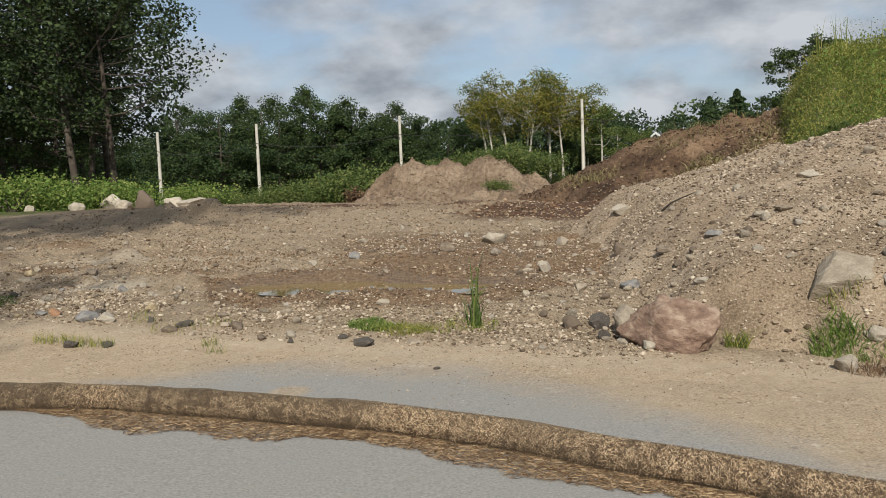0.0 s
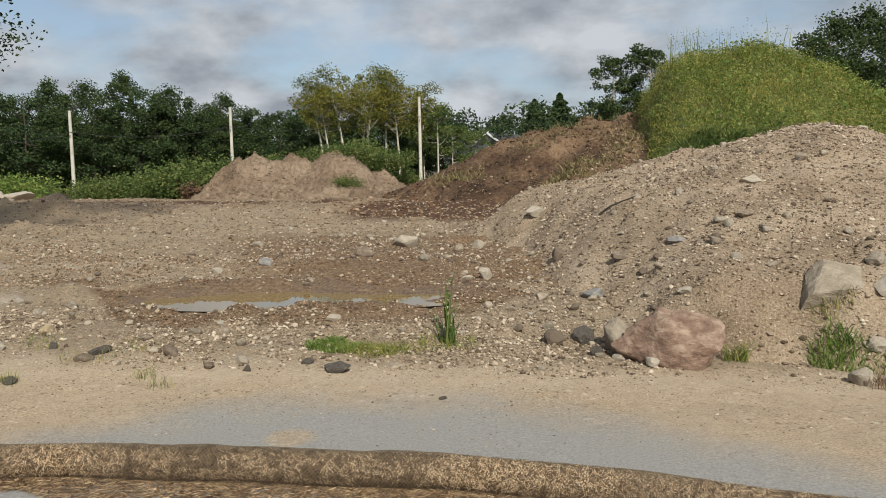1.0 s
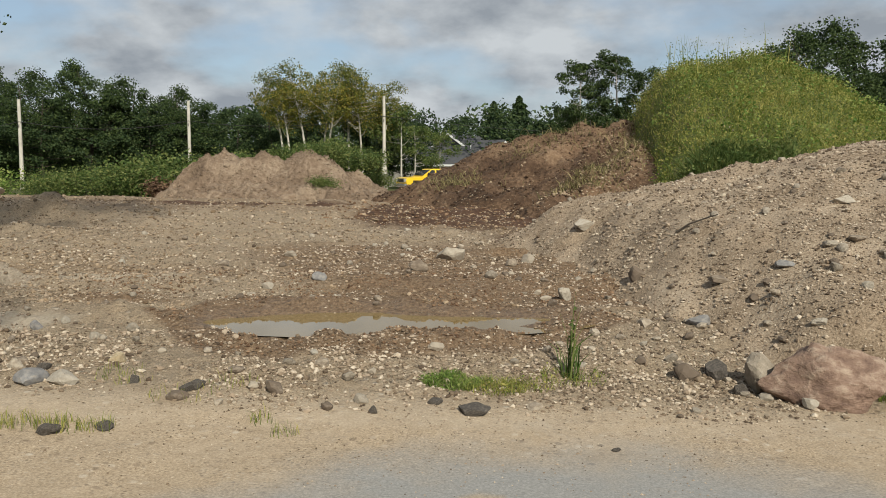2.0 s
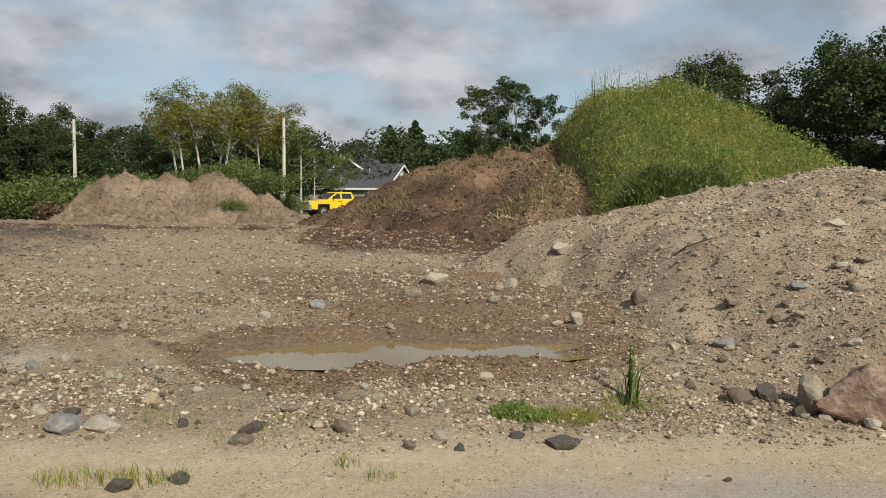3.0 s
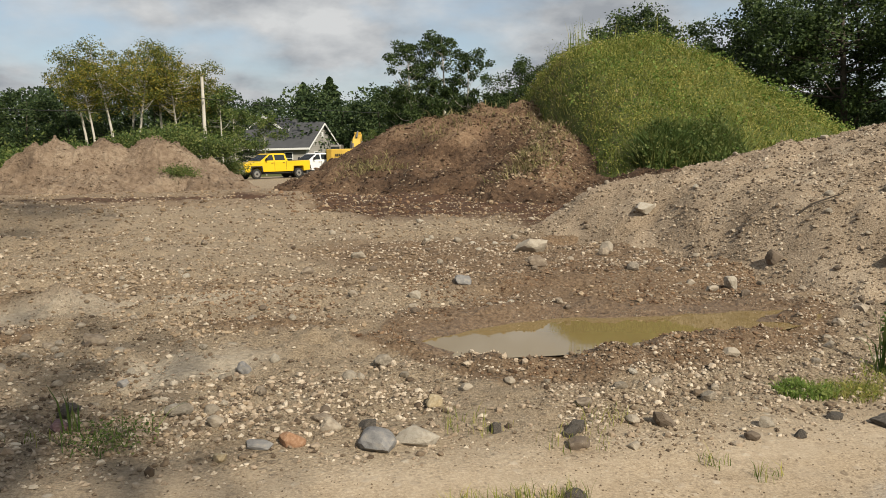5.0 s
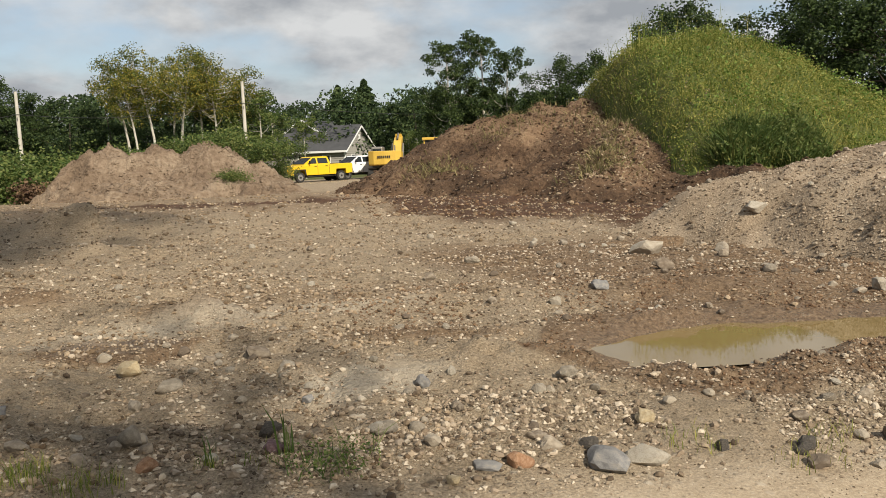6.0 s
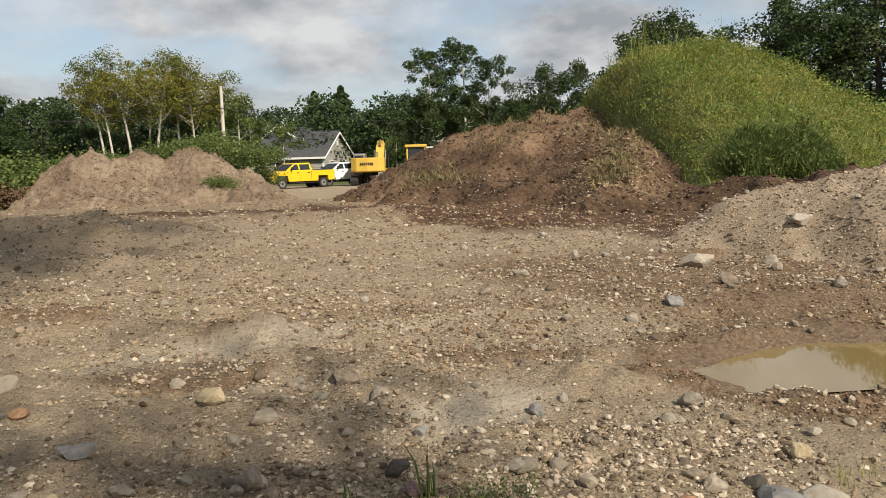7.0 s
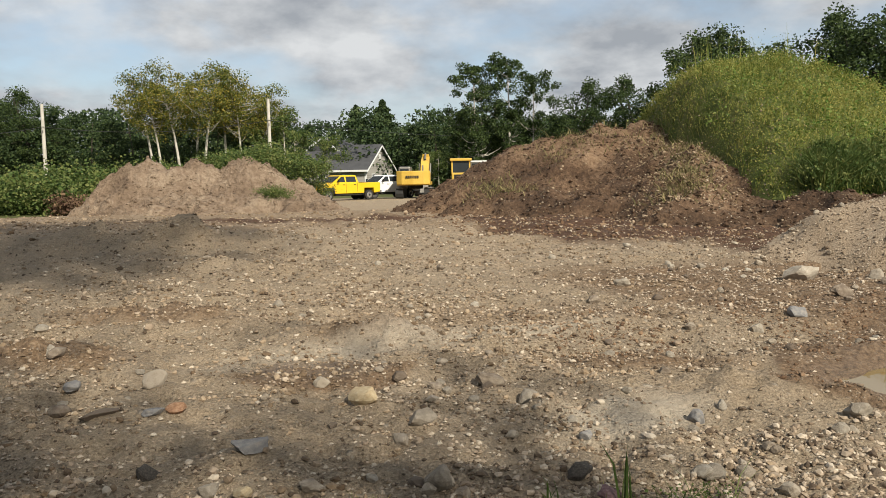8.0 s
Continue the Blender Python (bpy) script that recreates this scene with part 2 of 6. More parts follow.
TARRY = material("old asphalt lump", [(0.06, 0.053, 0.046), (0.115, 0.10, 0.085), (0.21, 0.18, 0.15)], 14, 0.9, 0.9, 60, distance=0.02)
RUSTY = material("orange stone", [(0.15, 0.078, 0.045), (0.27, 0.15, 0.085), (0.36, 0.25, 0.17)], 8, 0.85, 0.5, 50, distance=0.008)
YELLOWY = material("ochre stone", [(0.28, 0.21, 0.12), (0.38, 0.30, 0.185), (0.46, 0.39, 0.28)], 8, 0.85, 0.5, 50, distance=0.008)
PURPLE = material("purple stone", [(0.11, 0.06, 0.065), (0.17, 0.10, 0.10), (0.26, 0.19, 0.18)], 9, 0.8, 0.5, 50, distance=0.008)
LEAF = material("dark green leaves", [(0.02, 0.036, 0.011), (0.045, 0.075, 0.02), (0.085, 0.12, 0.034)], 0.5, 0.6, 0, through_leaf=0.3, per_piece=-0.5)
LEAF_DARK = material("deep green leaves", [(0.012, 0.022, 0.008), (0.025, 0.042, 0.013), (0.05, 0.075, 0.02)], 0.5, 0.6, 0, through_leaf=0.2, per_piece=-0.5)
LEAF_FAR = material("far green leaves", [(0.016, 0.032, 0.011), (0.036, 0.064, 0.02), (0.075, 0.105, 0.034)], 0.12, 0.7, 0, through_leaf=0.25, per_piece=-0.45)
LEAF_YELLOW = material("yellowing birch leaves", [(0.055, 0.08, 0.018), (0.145, 0.165, 0.032), (0.36, 0.29, 0.05)], 0.35, 0.6, 0, through_leaf=0.35, per_piece=-0.45)
WEED = material("weeds and grass", [(0.09, 0.13, 0.022), (0.205, 0.238, 0.045), (0.38, 0.345, 0.10)], 0.45, 0.65, 0, through_leaf=0.35, per_piece=-0.5)
FRESH = material("fresh green grass", [(0.045, 0.085, 0.016), (0.10, 0.155, 0.034), (0.17, 0.20, 0.06)], 2.0, 0.6, 0, through_leaf=0.35, per_piece=-0.5)
LUSH = material("lush green weeds", [(0.085, 0.15, 0.025), (0.17, 0.25, 0.05), (0.26, 0.30, 0.085)], 0.8, 0.65, 0, through_leaf=0.35, per_piece=-0.5)
BUSH = material("shrub leaves", [(0.045, 0.08, 0.018), (0.10, 0.145, 0.034), (0.18, 0.20, 0.06)], 0.5, 0.65, 0, through_leaf=0.3, per_piece=-0.5)
DRYWEED = material("dry brown weeds", [(0.085, 0.045, 0.03), (0.15, 0.09, 0.055), (0.24, 0.16, 0.09)], 1.0, 0.8, 0, through_leaf=0.2, per_piece=-0.5)
DRYGRASS = material("wilted grass", [(0.10, 0.09, 0.035), (0.19, 0.165, 0.07), (0.30, 0.245, 0.12)], 1.0, 0.8, 0, through_leaf=0.2, per_piece=-0.5)
STRAWY = material("dry straw", [(0.085, 0.047, 0.024), (0.23, 0.145, 0.077), (0.44, 0.32, 0.19)], 9.0, 0.8, 0, per_piece=-0.6)
SOCKSTRAW = material("bleached straw", [(0.06, 0.035, 0.018), (0.25, 0.165, 0.092), (0.58, 0.44, 0.285)], 14.0, 0.8, 0, per_piece=-0.6)
# packed straw, its brown darkened to paint in the shade between the straws
SOCKY = material("straw packed in netting", [(0.02, 0.013, 0.008), (0.085, 0.055, 0.03), (0.22, 0.155, 0.09)], 30, 0.85, 1.0, 110, distance=0.02, grain=0.6, stops=(0.35, 0.65))
NET = material("dusty plastic netting", [(0.09, 0.066, 0.042), (0.2, 0.15, 0.10)], 30, 0.7, 0)
BARK = material("dark bark", [(0.03, 0.024, 0.018), (0.065, 0.052, 0.04), (0.11, 0.092, 0.075)], 3, 0.95, 0.6, 25)
BIRCH = material("pale birch bark", [(0.25, 0.225, 0.19), (0.42, 0.39, 0.335), (0.55, 0.52, 0.46)], 2, 0.85, 0.3, 12)
POLEWOOD = material("weathered pole wood", [(0.36, 0.33, 0.28), (0.48, 0.45, 0.39), (0.58, 0.55, 0.49)], 1.5, 0.85, 0.3, 20)
WIRE = material("black cable", [(0.02, 0.02, 0.02), (0.04, 0.04, 0.04)], 5, 0.6, 0)
YPAINT = material("yellow vehicle paint", [(0.66, 0.42, 0.012), (0.74, 0.49, 0.02)], 0.6, 0.35, 0, spec=0.5)
MPAINT = material("yellow machine paint", [(0.48, 0.30, 0.05), (0.62, 0.42, 0.08)], 0.8, 0.45, 0.1, 20)
WPAINT = material("white vehicle paint", [(0.70, 0.70, 0.69), (0.8, 0.8, 0.79)], 0.6, 0.35, 0, spec=0.5)
BLACK = material("black rubber and plastic", [(0.015, 0.015, 0.015), (0.035, 0.033, 0.03)], 6, 0.75, 0.1, 30)
STEEL = material("dusty steel", [(0.16, 0.15, 0.135), (0.30, 0.285, 0.26)], 3, 0.55, 0.2, 30, metal=0.6)
CHROME = material("bright metal", [(0.55, 0.55, 0.55), (0.7, 0.7, 0.7)], 3, 0.25, 0, metal=0.9)
LAMPGLASS = material("lamp glass", [(0.6, 0.6, 0.58), (0.75, 0.75, 0.72)], 5, 0.15, 0)
SIDING = material("grey beige siding", [(0.30, 0.285, 0.255), (0.36, 0.34, 0.305)], 0.8, 0.8, 0.2, 10)
ROOFING = material("charcoal roof shingles", [(0.055, 0.056, 0.06), (0.085, 0.086, 0.09)], 1.5, 0.9, 0.4, 14)
TRIM = material("white painted trim", [(0.72, 0.72, 0.70), (0.8, 0.8, 0.78)], 2, 0.6, 0.1, 12)


# ---- building blocks ----
def mesh_of(name, verts, faces, mat=None, smooth=False):
    """A mesh from arrays: all faces have the same number of corners."""
    verts, faces = np.asarray(verts, np.float32), np.asarray(faces, np.int32)
    me = bpy.data.meshes.new(name)
    me.vertices.add(len(verts))
    me.vertices.foreach_set("co", verts.ravel())
    n = faces.shape[1]
    me.loops.add(faces.size)
    me.loops.foreach_set("vertex_index", faces.ravel())
    me.polygons.add(len(faces))
    me.polygons.foreach_set("loop_start", np.arange(0, faces.size, n, dtype=np.int32))
    me.polygons.foreach_set("use_smooth", np.full(len(faces), smooth))
    me.update(calc_edges=True)
    if mat:
        me.materials.append(mat)
    return me


def part(name, bm, mat, parent, label="", smooth=False):
    """Links a bmesh as one mesh object under a thing or under a part."""
    me = bpy.data.meshes.new(name)
    if smooth:
        for f in bm.faces:
            f.smooth = True
    bm.to_mesh(me)
    bm.free()
    me.materials.append(mat)
    ob = new(name, me)
    ob.parent = parent
    return tagged(ob, label)


def thing(name, place, label, category, group="", kind="", turn=0.0):
    ob = new(name)
    ob.matrix_world = pose(*place, 0, 0, turn)
    return tagged(ob, label, category, group, kind)


def block(bm, lo, hi, bevel=0.0):
    """Adds a box between two corners, with its edges rounded."""
    made = bmesh.ops.create_cube(bm, size=1.0)["verts"]
    for v in made:
        for k in range(3):
            v.co[k] = lo[k] if v.co[k] < 0 else hi[k]
    if bevel:
        edges = list({e for v in made for e in v.link_edges})
        bmesh.ops.bevel(bm, geom=edges, offset=bevel, segments=2, affect="EDGES", profile=0.6)
    return bm


def prism(bm, outline, lo, hi, axis=1, bevel=0.0):
    """Pulls an outline (pairs) out along an axis."""
    def spot(u, v, w):
        return {0: (w, u, v), 1: (u, w, v), 2: (u, v, w)}[axis]
    a = [bm.verts.new(spot(u, v, lo)) for u, v in outline]
    b = [bm.verts.new(spot(u, v, hi)) for u, v in outline]
    faces = [bm.faces.new(a), bm.faces.new(b[::-1])]
    for k in range(len(a)):
        faces.append(bm.faces.new((a[k], b[k], b[k - 1], a[k - 1])))
    bmesh.ops.recalc_face_normals(bm, faces=faces)
    if bevel:
        bmesh.ops.bevel(bm, geom=list({e for f in faces for e in f.edges}), offset=bevel, segments=2, affect="EDGES", profile=0.6)
    return bm


def drum(bm, centre, radius, width, axis="y", sides=20, bevel=0.0):
    made = bmesh.ops.create_cone(bm, cap_ends=True, segments=sides, radius1=radius, radius2=radius, depth=width)["verts"]
    turn = {"x": Matrix.Rotation(radians(90), 4, "Y"), "y": Matrix.Rotation(radians(90), 4, "X"), "z": Matrix.Identity(4)}[axis]
    bmesh.ops.transform(bm, matrix=Matrix.Translation(centre) @ turn, verts=made)
    if bevel:
        edges = [e for e in {e for v in made for e in v.link_edges} if len(e.link_faces) == 2 and e.calc_face_angle() > 0.8]
        bmesh.ops.bevel(bm, geom=edges, offset=bevel, segments=2, affect="EDGES", profile=0.6)
    return bm


def tube(points, radii, sides=7):
    """Verts and quads of a tapered, bent pipe."""
    points = np.asarray(points, float)
    along = np.gradient(points, axis=0)
    along /= np.linalg.norm(along, axis=1)[:, None] + 1e-9
    ref = np.where(np.abs(along[:, 2:3]) > 0.9, [[1.0, 0, 0]], [[0, 0, 1.0]])
    u = np.cross(along, ref)
    u /= np.linalg.norm(u, axis=1)[:, None] + 1e-9
    v = np.cross(along, u)
    a = np.linspace(0, 2 * np.pi, sides, endpoint=False)
    ring = np.cos(a)[None, :, None] * u[:, None] + np.sin(a)[None, :, None] * v[:, None]
    verts = (points[:, None] + ring * np.asarray(radii, float)[:, None, None]).reshape(-1, 3)
    i, j = np.meshgrid(np.arange(len(points) - 1), np.arange(sides), indexing="ij")
    k = (j + 1) % sides
    faces = np.stack([i * sides + j, i * sides + k, (i + 1) * sides + k, (i + 1) * sides + j], -1).reshape(-1, 4)
    return verts, faces


def gather(pieces):
    """Joins lists of verts and faces."""
    verts, faces, n = [], [], 0
    for v, f in pieces:
        verts.append(v)
        faces.append(np.asarray(f) + n)
        n += len(v)
    return np.concatenate(verts), np.concatenate(faces)


def leaves(rng, centres, size, droop=0.3):
    """A small, folded four-cornered leaf spray at each place, turned at random."""
    n = len(centres)
    d = rng.normal(size=(n, 3))
    d[:, 2] = d[:, 2] * 0.6 - droop
    d /= np.linalg.norm(d, axis=1)[:, None]
    s = np.cross(d, rng.normal(size=(n, 3)))
    s /= np.linalg.norm(s, axis=1)[:, None] + 1e-9
    up = np.cross(d, s)
    size = (size * rng.uniform(0.6, 1.3, n))[:, None]
    a, c = centres - d * size * 0.5, centres + d * size * 0.5
    b, e = centres + s * size * 0.34 + up * size * 0.12, centres - s * size * 0.34 + up * size * 0.12
    verts = np.stack([a, b, c, e], 1).reshape(-1, 3)
    return verts, np.arange(4 * n).reshape(-1, 4)


def blades(rng, roots, height, width, lean=0.35):
    """A tapering, leaning blade from each root."""
    n = len(roots)
    h = (height * rng.uniform(0.5, 1.25, n))[:, None]
    a = rng.uniform(0, 2 * np.pi, n)
    side = np.stack([np.cos(a), np.sin(a), 0 * a], 1) * (width * rng.uniform(0.6, 1.4, n))[:, None]
    b = rng.uniform(0, 2 * np.pi, n)
    out = np.stack([np.cos(b), np.sin(b), 0 * b], 1) * h * (lean * rng.uniform(0.2, 1.6, n))[:, None]
    up = np.array([[0, 0, 1.0]])
    mid = roots + out * 0.35 + up * h * 0.6
    tip = roots + out + up * h * rng.uniform(0.8, 1.0, n)[:, None]
    verts = np.stack([roots - side, roots + side, mid + side * 0.8, mid - side * 0.8, tip + side * 0.12, tip - side * 0.12], 1).reshape(-1, 3)
    k = np.arange(n)[:, None] * 6
    faces = np.concatenate([k + [0, 1, 2, 3], k + [3, 2, 4, 5]])
    return verts, faces


def heights(fn, pts):
    return fn(pts[:, 0], pts[:, 1])



# ---- the lie of the land ----
def lattice(ix, iy, seed):
    """Repeatable random numbers 0..1 for whole-number places."""
    h = (ix.astype(np.int64) * 374761393 + iy.astype(np.int64) * 668265263 + seed * 974711) & 0x7FFFFFFF
    h = ((h ^ (h >> 13)) * 1274126177) & 0x7FFFFFFF
    return ((h ^ (h >> 16)) & 0xFFFF) / 65535.0


def rough(x, y, size, seed=0, octaves=3):
    """Smooth noise, about -1..1, whose lumps are size metres wide."""
    total, gain = 0.0, 0.55
    for k in range(octaves):
        u, v = x / size * 2**k + 17.3 * k, y / size * 2**k - 9.1 * k
        iu, iv = np.floor(u), np.floor(v)
        fu, fv = u - iu, v - iv
        fu, fv = fu * fu * (3 - 2 * fu), fv * fv * (3 - 2 * fv)
        a, b = lattice(iu, iv, seed + k), lattice(iu + 1, iv, seed + k)
        c, d = lattice(iu, iv + 1, seed + k), lattice(iu + 1, iv + 1, seed + k)
        total = total + gain**k * ((a + (b - a) * fu) * (1 - fv) + (c + (d - c) * fu) * fv - 0.5) * 2
    return total / 1.3


def step(lo, hi, v):
    s = np.clip((v - lo) / (hi - lo), 0, 1)
    return s * s * (3 - 2 * s)


def puddle_bed(x, y):
    """1 in the middle of the long puddle, 0 at its shore and less outside."""
    mid = 10.42 + 0.02 * (x + 2) + 0.05 * np.sin(x * 2.3)
    half = np.interp(x, [-6.5, -4.1, -3.85, -3.55, -3.1, -2.4, -1.6, -0.8, 0.0, 0.4, 3.0], [-3, -0.4, 0.1, 0.42, 0.58, 0.63, 0.56, 0.42, 0.24, 0.0, -2.5]) + 0.09 * rough(x, y, 0.5, 5)
    return (half - np.abs(y - mid)) / 0.66


def base_z(x, y):
    """The lie of the land, with no small bumps."""
    p = np.interp(y, [-30, 2, 4.7, 7, 8.2, 9.2, 10.2, 12.5, 13.5, 15, 17, 19, 24, 30, 36, 50, 68, 100, 400],
                  [-0.49, -0.49, -0.49, -0.49, -0.42, -0.28, -0.147, 0.0, 0.045, 0.09, 0.17, 0.25, 0.38, 0.37, 0.2, -0.11, -0.182, -0.52, -0.3])
    k = np.interp(y, [-1, 6, 7.2, 8.5, 10, 12, 15, 19, 30, 45], [0.01, 0.012, 0.025, 0.04, 0.022, 0.02, 0.026, 0.03, 0.022, 0.0])
    rise = 0.055 * np.clip(-3 - x, 0, 9) * step(9, 6, y)
    return p + rise - k * np.clip(x, -14, 9)


def paved(x, y):
    """1 on the asphalt road, 0 on the dirt beyond its sandy edge."""
    edge = np.maximum(7.0 - 0.16 * (x + 0.1) ** 2, 4.9) + 0.35 * rough(x, y, 2.2, 21) + 0.12 * rough(x, y, 0.5, 23)
    return step(0.75, -0.75, y - edge)


def ground_z(x, y):
    """The ground as it lies: ruts, lumps, the rim of the puddle and its bed."""
    z = base_z(x, y)
    loose = 1 - paved(x, y)
    wild = step(7.6, 9.0, y) * step(60, 25, y)
    z = z + loose * 0.012 * rough(x, y, 0.35, 1) + wild * (0.05 * rough(x, y, 1.7, 2) + 0.045 * rough(x, y, 0.28, 3, 4) - 0.05 * np.abs(rough(x * 0.45, y, 0.5, 4, 4)))
    shade = step(-5.2, -6.8, x) * step(8.3, 9.3, y) * step(22, 17, y)
    z = z + shade * (0.04 * rough(x, y, 0.22, 8, 4) - 0.03 * np.abs(rough(x * 0.35 + y * 0.3, y - 0.5 * x, 0.32, 9, 3)))
    for cx, cy, rx, ry, high in ((-7.2, 12.5, 0.95, 0.24, 0.16), (-9.6, 13.6, 1.1, 0.3, 0.12), (-10.3, 12.2, 0.8, 0.3, 0.12), (-8.8, 16.6, 1.4, 0.35, 0.12)):
        z = z + high * np.exp(-(((x - cx) / rx) ** 2 + ((y - cy + 0.25 * (x - cx)) / ry) ** 2)) * (1 + 0.8 * rough(x, y, 0.3, 29, 4))
    bed = puddle_bed(x, y)
    rim = np.exp(-((bed + 0.62) / 0.34) ** 2) * step(11.2, 10.3, y) * step(1.6, 0.2, x)
    z = z + rim * (0.02 + 0.07 * step(-3.0, -1.6, x) + 0.07 * rough(x, y, 0.3, 7, 4))
    z = z + (0.12 + 0.1 * rough(x, y, 0.25, 19, 4)) * np.exp(-(((x + 4.6) / 0.75) ** 2 + ((y - 10.35 + 0.25 * (x + 4.6)) / 0.3) ** 2))
    pool = step(-0.5, 0.4, bed)
    z = z * (1 - pool) + pool * (-0.165 - 0.07 * np.clip(bed + 0.1, 0, 1))
    for cx, cy, rx, ry, deep in ((0.45, 15.9, 0.62, 0.3, 0.16), (-8.0, 11.5, 0.62, 0.36, 0.03)):
        hole = step(1.25, 0.75, np.hypot((x - cx) / rx, (y - cy) / ry) + 0.2 * rough(x, y, 0.5, 17))
        z = z * (1 - hole) + hole * (base_z(np.float64(cx), np.float64(cy)) - deep)
    tracks = np.exp(-((y - 11.9 - 0.05 * x) / 0.35) ** 2) + np.exp(-((y - 13.9 - 0.03 * x) / 0.4) ** 2)
    z = z - wild * 0.05 * tracks * step(-9, -3, x)
    z = z + 0.10 * np.exp(-((y - 12.75 - 0.05 * x) / 0.45) ** 2) * step(-4, -1, x) * (0.6 + 0.5 * rough(x, y, 0.5, 11))
    far = step(17, 21, y) * step(40, 26, y) * step(-12, -4, x)
    z = z + far * (0.11 * rough(x, y, 0.8, 13, 4) + 0.03)
    z = z + 0.42 * np.exp(-(((x + 10.2) / 2.2) ** 2 + ((y - 19.3) / 0.5) ** 2)) * (1 + 0.5 * rough(x, y, 0.5, 15))
    return z


def ridge(x, y, crest, slope, blunt=0.35, back=None):
    """The height of a heap whose crest runs through the given points, falling off to all sides, at its own slope to the back."""
    best = np.full(np.shape(x), -50.0)
    for (ax, ay, az), (bx, by, bz) in zip(crest, crest[1:]):
        dx, dy = bx - ax, by - ay
        s = (((x - ax) * dx + (y - ay) * dy) / (dx * dx + dy * dy)).clip(0, 1)
        d = np.hypot(x - ax - s * dx, y - ay - s * dy)
        fall = slope if back is None else slope + (back - slope) * step(-0.8, 0.8, (x - ax) * -dy / np.hypot(dx, dy) + (y - ay) * dx / np.hypot(dx, dy))
        best = np.maximum(best, az + (bz - az) * s - fall * (np.sqrt(d * d + blunt * blunt) - blunt))
    return best


GRAVEL = [(-0.1, 17.3, 0.55), (0.5, 17.0, 0.78), (1.7, 16.7, 1.22), (2.9, 16.1, 1.44), (4.3, 15.2, 1.8), (6.1, 14.4, 2.27), (6.8, 14.1, 1.75), (7.6, 14.0, 1.05), (9.2, 13.8, 0.1)]
SOIL = [(-2.7, 31.8, 0.55), (-1.3, 32.0, 1.3), (0.3, 32.8, 2.1), (2.6, 34.2, 3.0), (4.8, 33.9, 3.35), (6.0, 33.6, 3.4), (7.0, 33.4, 3.85), (8.0, 33.3, 3.8), (10.5, 34.0, 3.6)]
SHOULDER = [(7.0, 32.8, 3.5), (6.3, 30.6, 2.75), (5.1, 28.0, 2.0), (3.7, 25.6, 1.4), (2.6, 23.9, 0.95), (2.9, 22.6, 0.6)]
SPOIL = [(-15.0, 49.0, 1.6), (-14.7, 49.0, 2.2), (-14.1, 49.0, 2.6), (-13.0, 49.2, 2.7), (-12.0, 49.0, 2.4), (-11.1, 49.2, 2.65), (-10.2, 49.0, 2.4), (-9.6, 49.0, 2.15), (-8.9, 49.0, 2.7),
         (-8.3, 49.2, 2.95), (-7.7, 49.2, 2.75), (-7.1, 49.2, 2.0), (-6.6, 49.6, 1.7), (-5.8, 50.0, 1.8), (-5.1, 50.4, 1.4), (-4.6, 50.6, 0.2)]


def gravel_z(x, y):
    z = ridge(x, y, GRAVEL, 0.335, 0.35, 0.7)
    toe = step(7.35, 9.2, y + 0.10 * (x - 3) + 0.25 * rough(x, y, 1.2, 31))
    g = base_z(x, y)
    flank = np.interp(y, [8, 10, 12, 14, 16, 17.5], [1.5, 0.9, 0.6, 0.4, -0.3, -1.1])
    toe = toe * step(-0.4, 2.3, x - flank + 0.15 * rough(x, y, 0.8, 37))
    z = g + (z - g) * toe + 0.10 * rough(x, y, 1.3, 33) + 0.04 * rough(x, y, 0.3, 35, 4)
    return z - 0.45 * (1 - toe) - 0.12


def soil_z(x, y):
    z = ridge(x, y, SOIL, 0.55, 0.7)
    low = ridge(x, y, [(4.6, 24.6, 0.95), (7.5, 21.8, 1.15), (12, 20.8, 1.15)], 0.4, 0.5)
    low = np.maximum(low, ridge(x, y, SHOULDER, 0.5, 0.6))
    lobe = ridge(x, y, [(-0.6, 30.6, 1.35), (1.2, 28.2, 0.95), (2.6, 26.6, 0.7)], 0.5, 0.6)
    z = np.maximum(np.maximum(z, low), lobe)
    return z + 0.26 * rough(x, y, 2.0, 41, 4) + 0.18 * rough(x, y, 0.7, 43, 4) - 0.34 * np.abs(rough(x, y, 1.4, 45, 4)) + 0.02


def spoil_z(x, y):
    z = ridge(x, y, SPOIL, 1.05, 0.4)
    low = ridge(x, y, [(-13.2, 46.2, 0.9), (-12.2, 45.6, 0.95), (-10.0, 45.6, 0.8), (-7.2, 46.0, 0.95), (-5.4, 47.6, 0.6)], 0.4, 0.6)
    return np.maximum(z, low) + 0.1 - 0.55 * np.abs(rough(x, y, 1.5, 51, 4)) + 0.2 * rough(x, y, 0.7, 53, 4) - 0.22 * np.abs(rough(x * 1.6, y * 0.6, 0.8, 55, 3))


def green_z(x, y):
    """The old mound: its end stands steep and draws back from the soil heaped against it."""
    u = x - np.interp(y, [22.6, 25.3, 27.9, 30.6, 34.2], [-0.2, 0.4, 1.0, 1.25, 1.4]) * step(12.8, 8.4, x)
    along = np.interp(u, [4.2, 4.7, 5.3, 6.0, 6.9, 8.0, 9.2, 11.5, 13.0, 14.0, 15.1, 16.4, 20.8, 27], [0.3, 2.0, 4.1, 5.4, 5.95, 6.15, 6.15, 5.9, 5.35, 4.7, 3.75, 2.95, 1.3, 0.6])
    v = np.abs((y - 31.9) / np.where(y < 31.9, 10.9, 9.8))
    return along * (1 - v**1.6).clip(-0.6, 1) - 0.65 + 0.27 * rough(x, y, 2.2, 61) + 0.15 * rough(x, y, 0.8, 63)


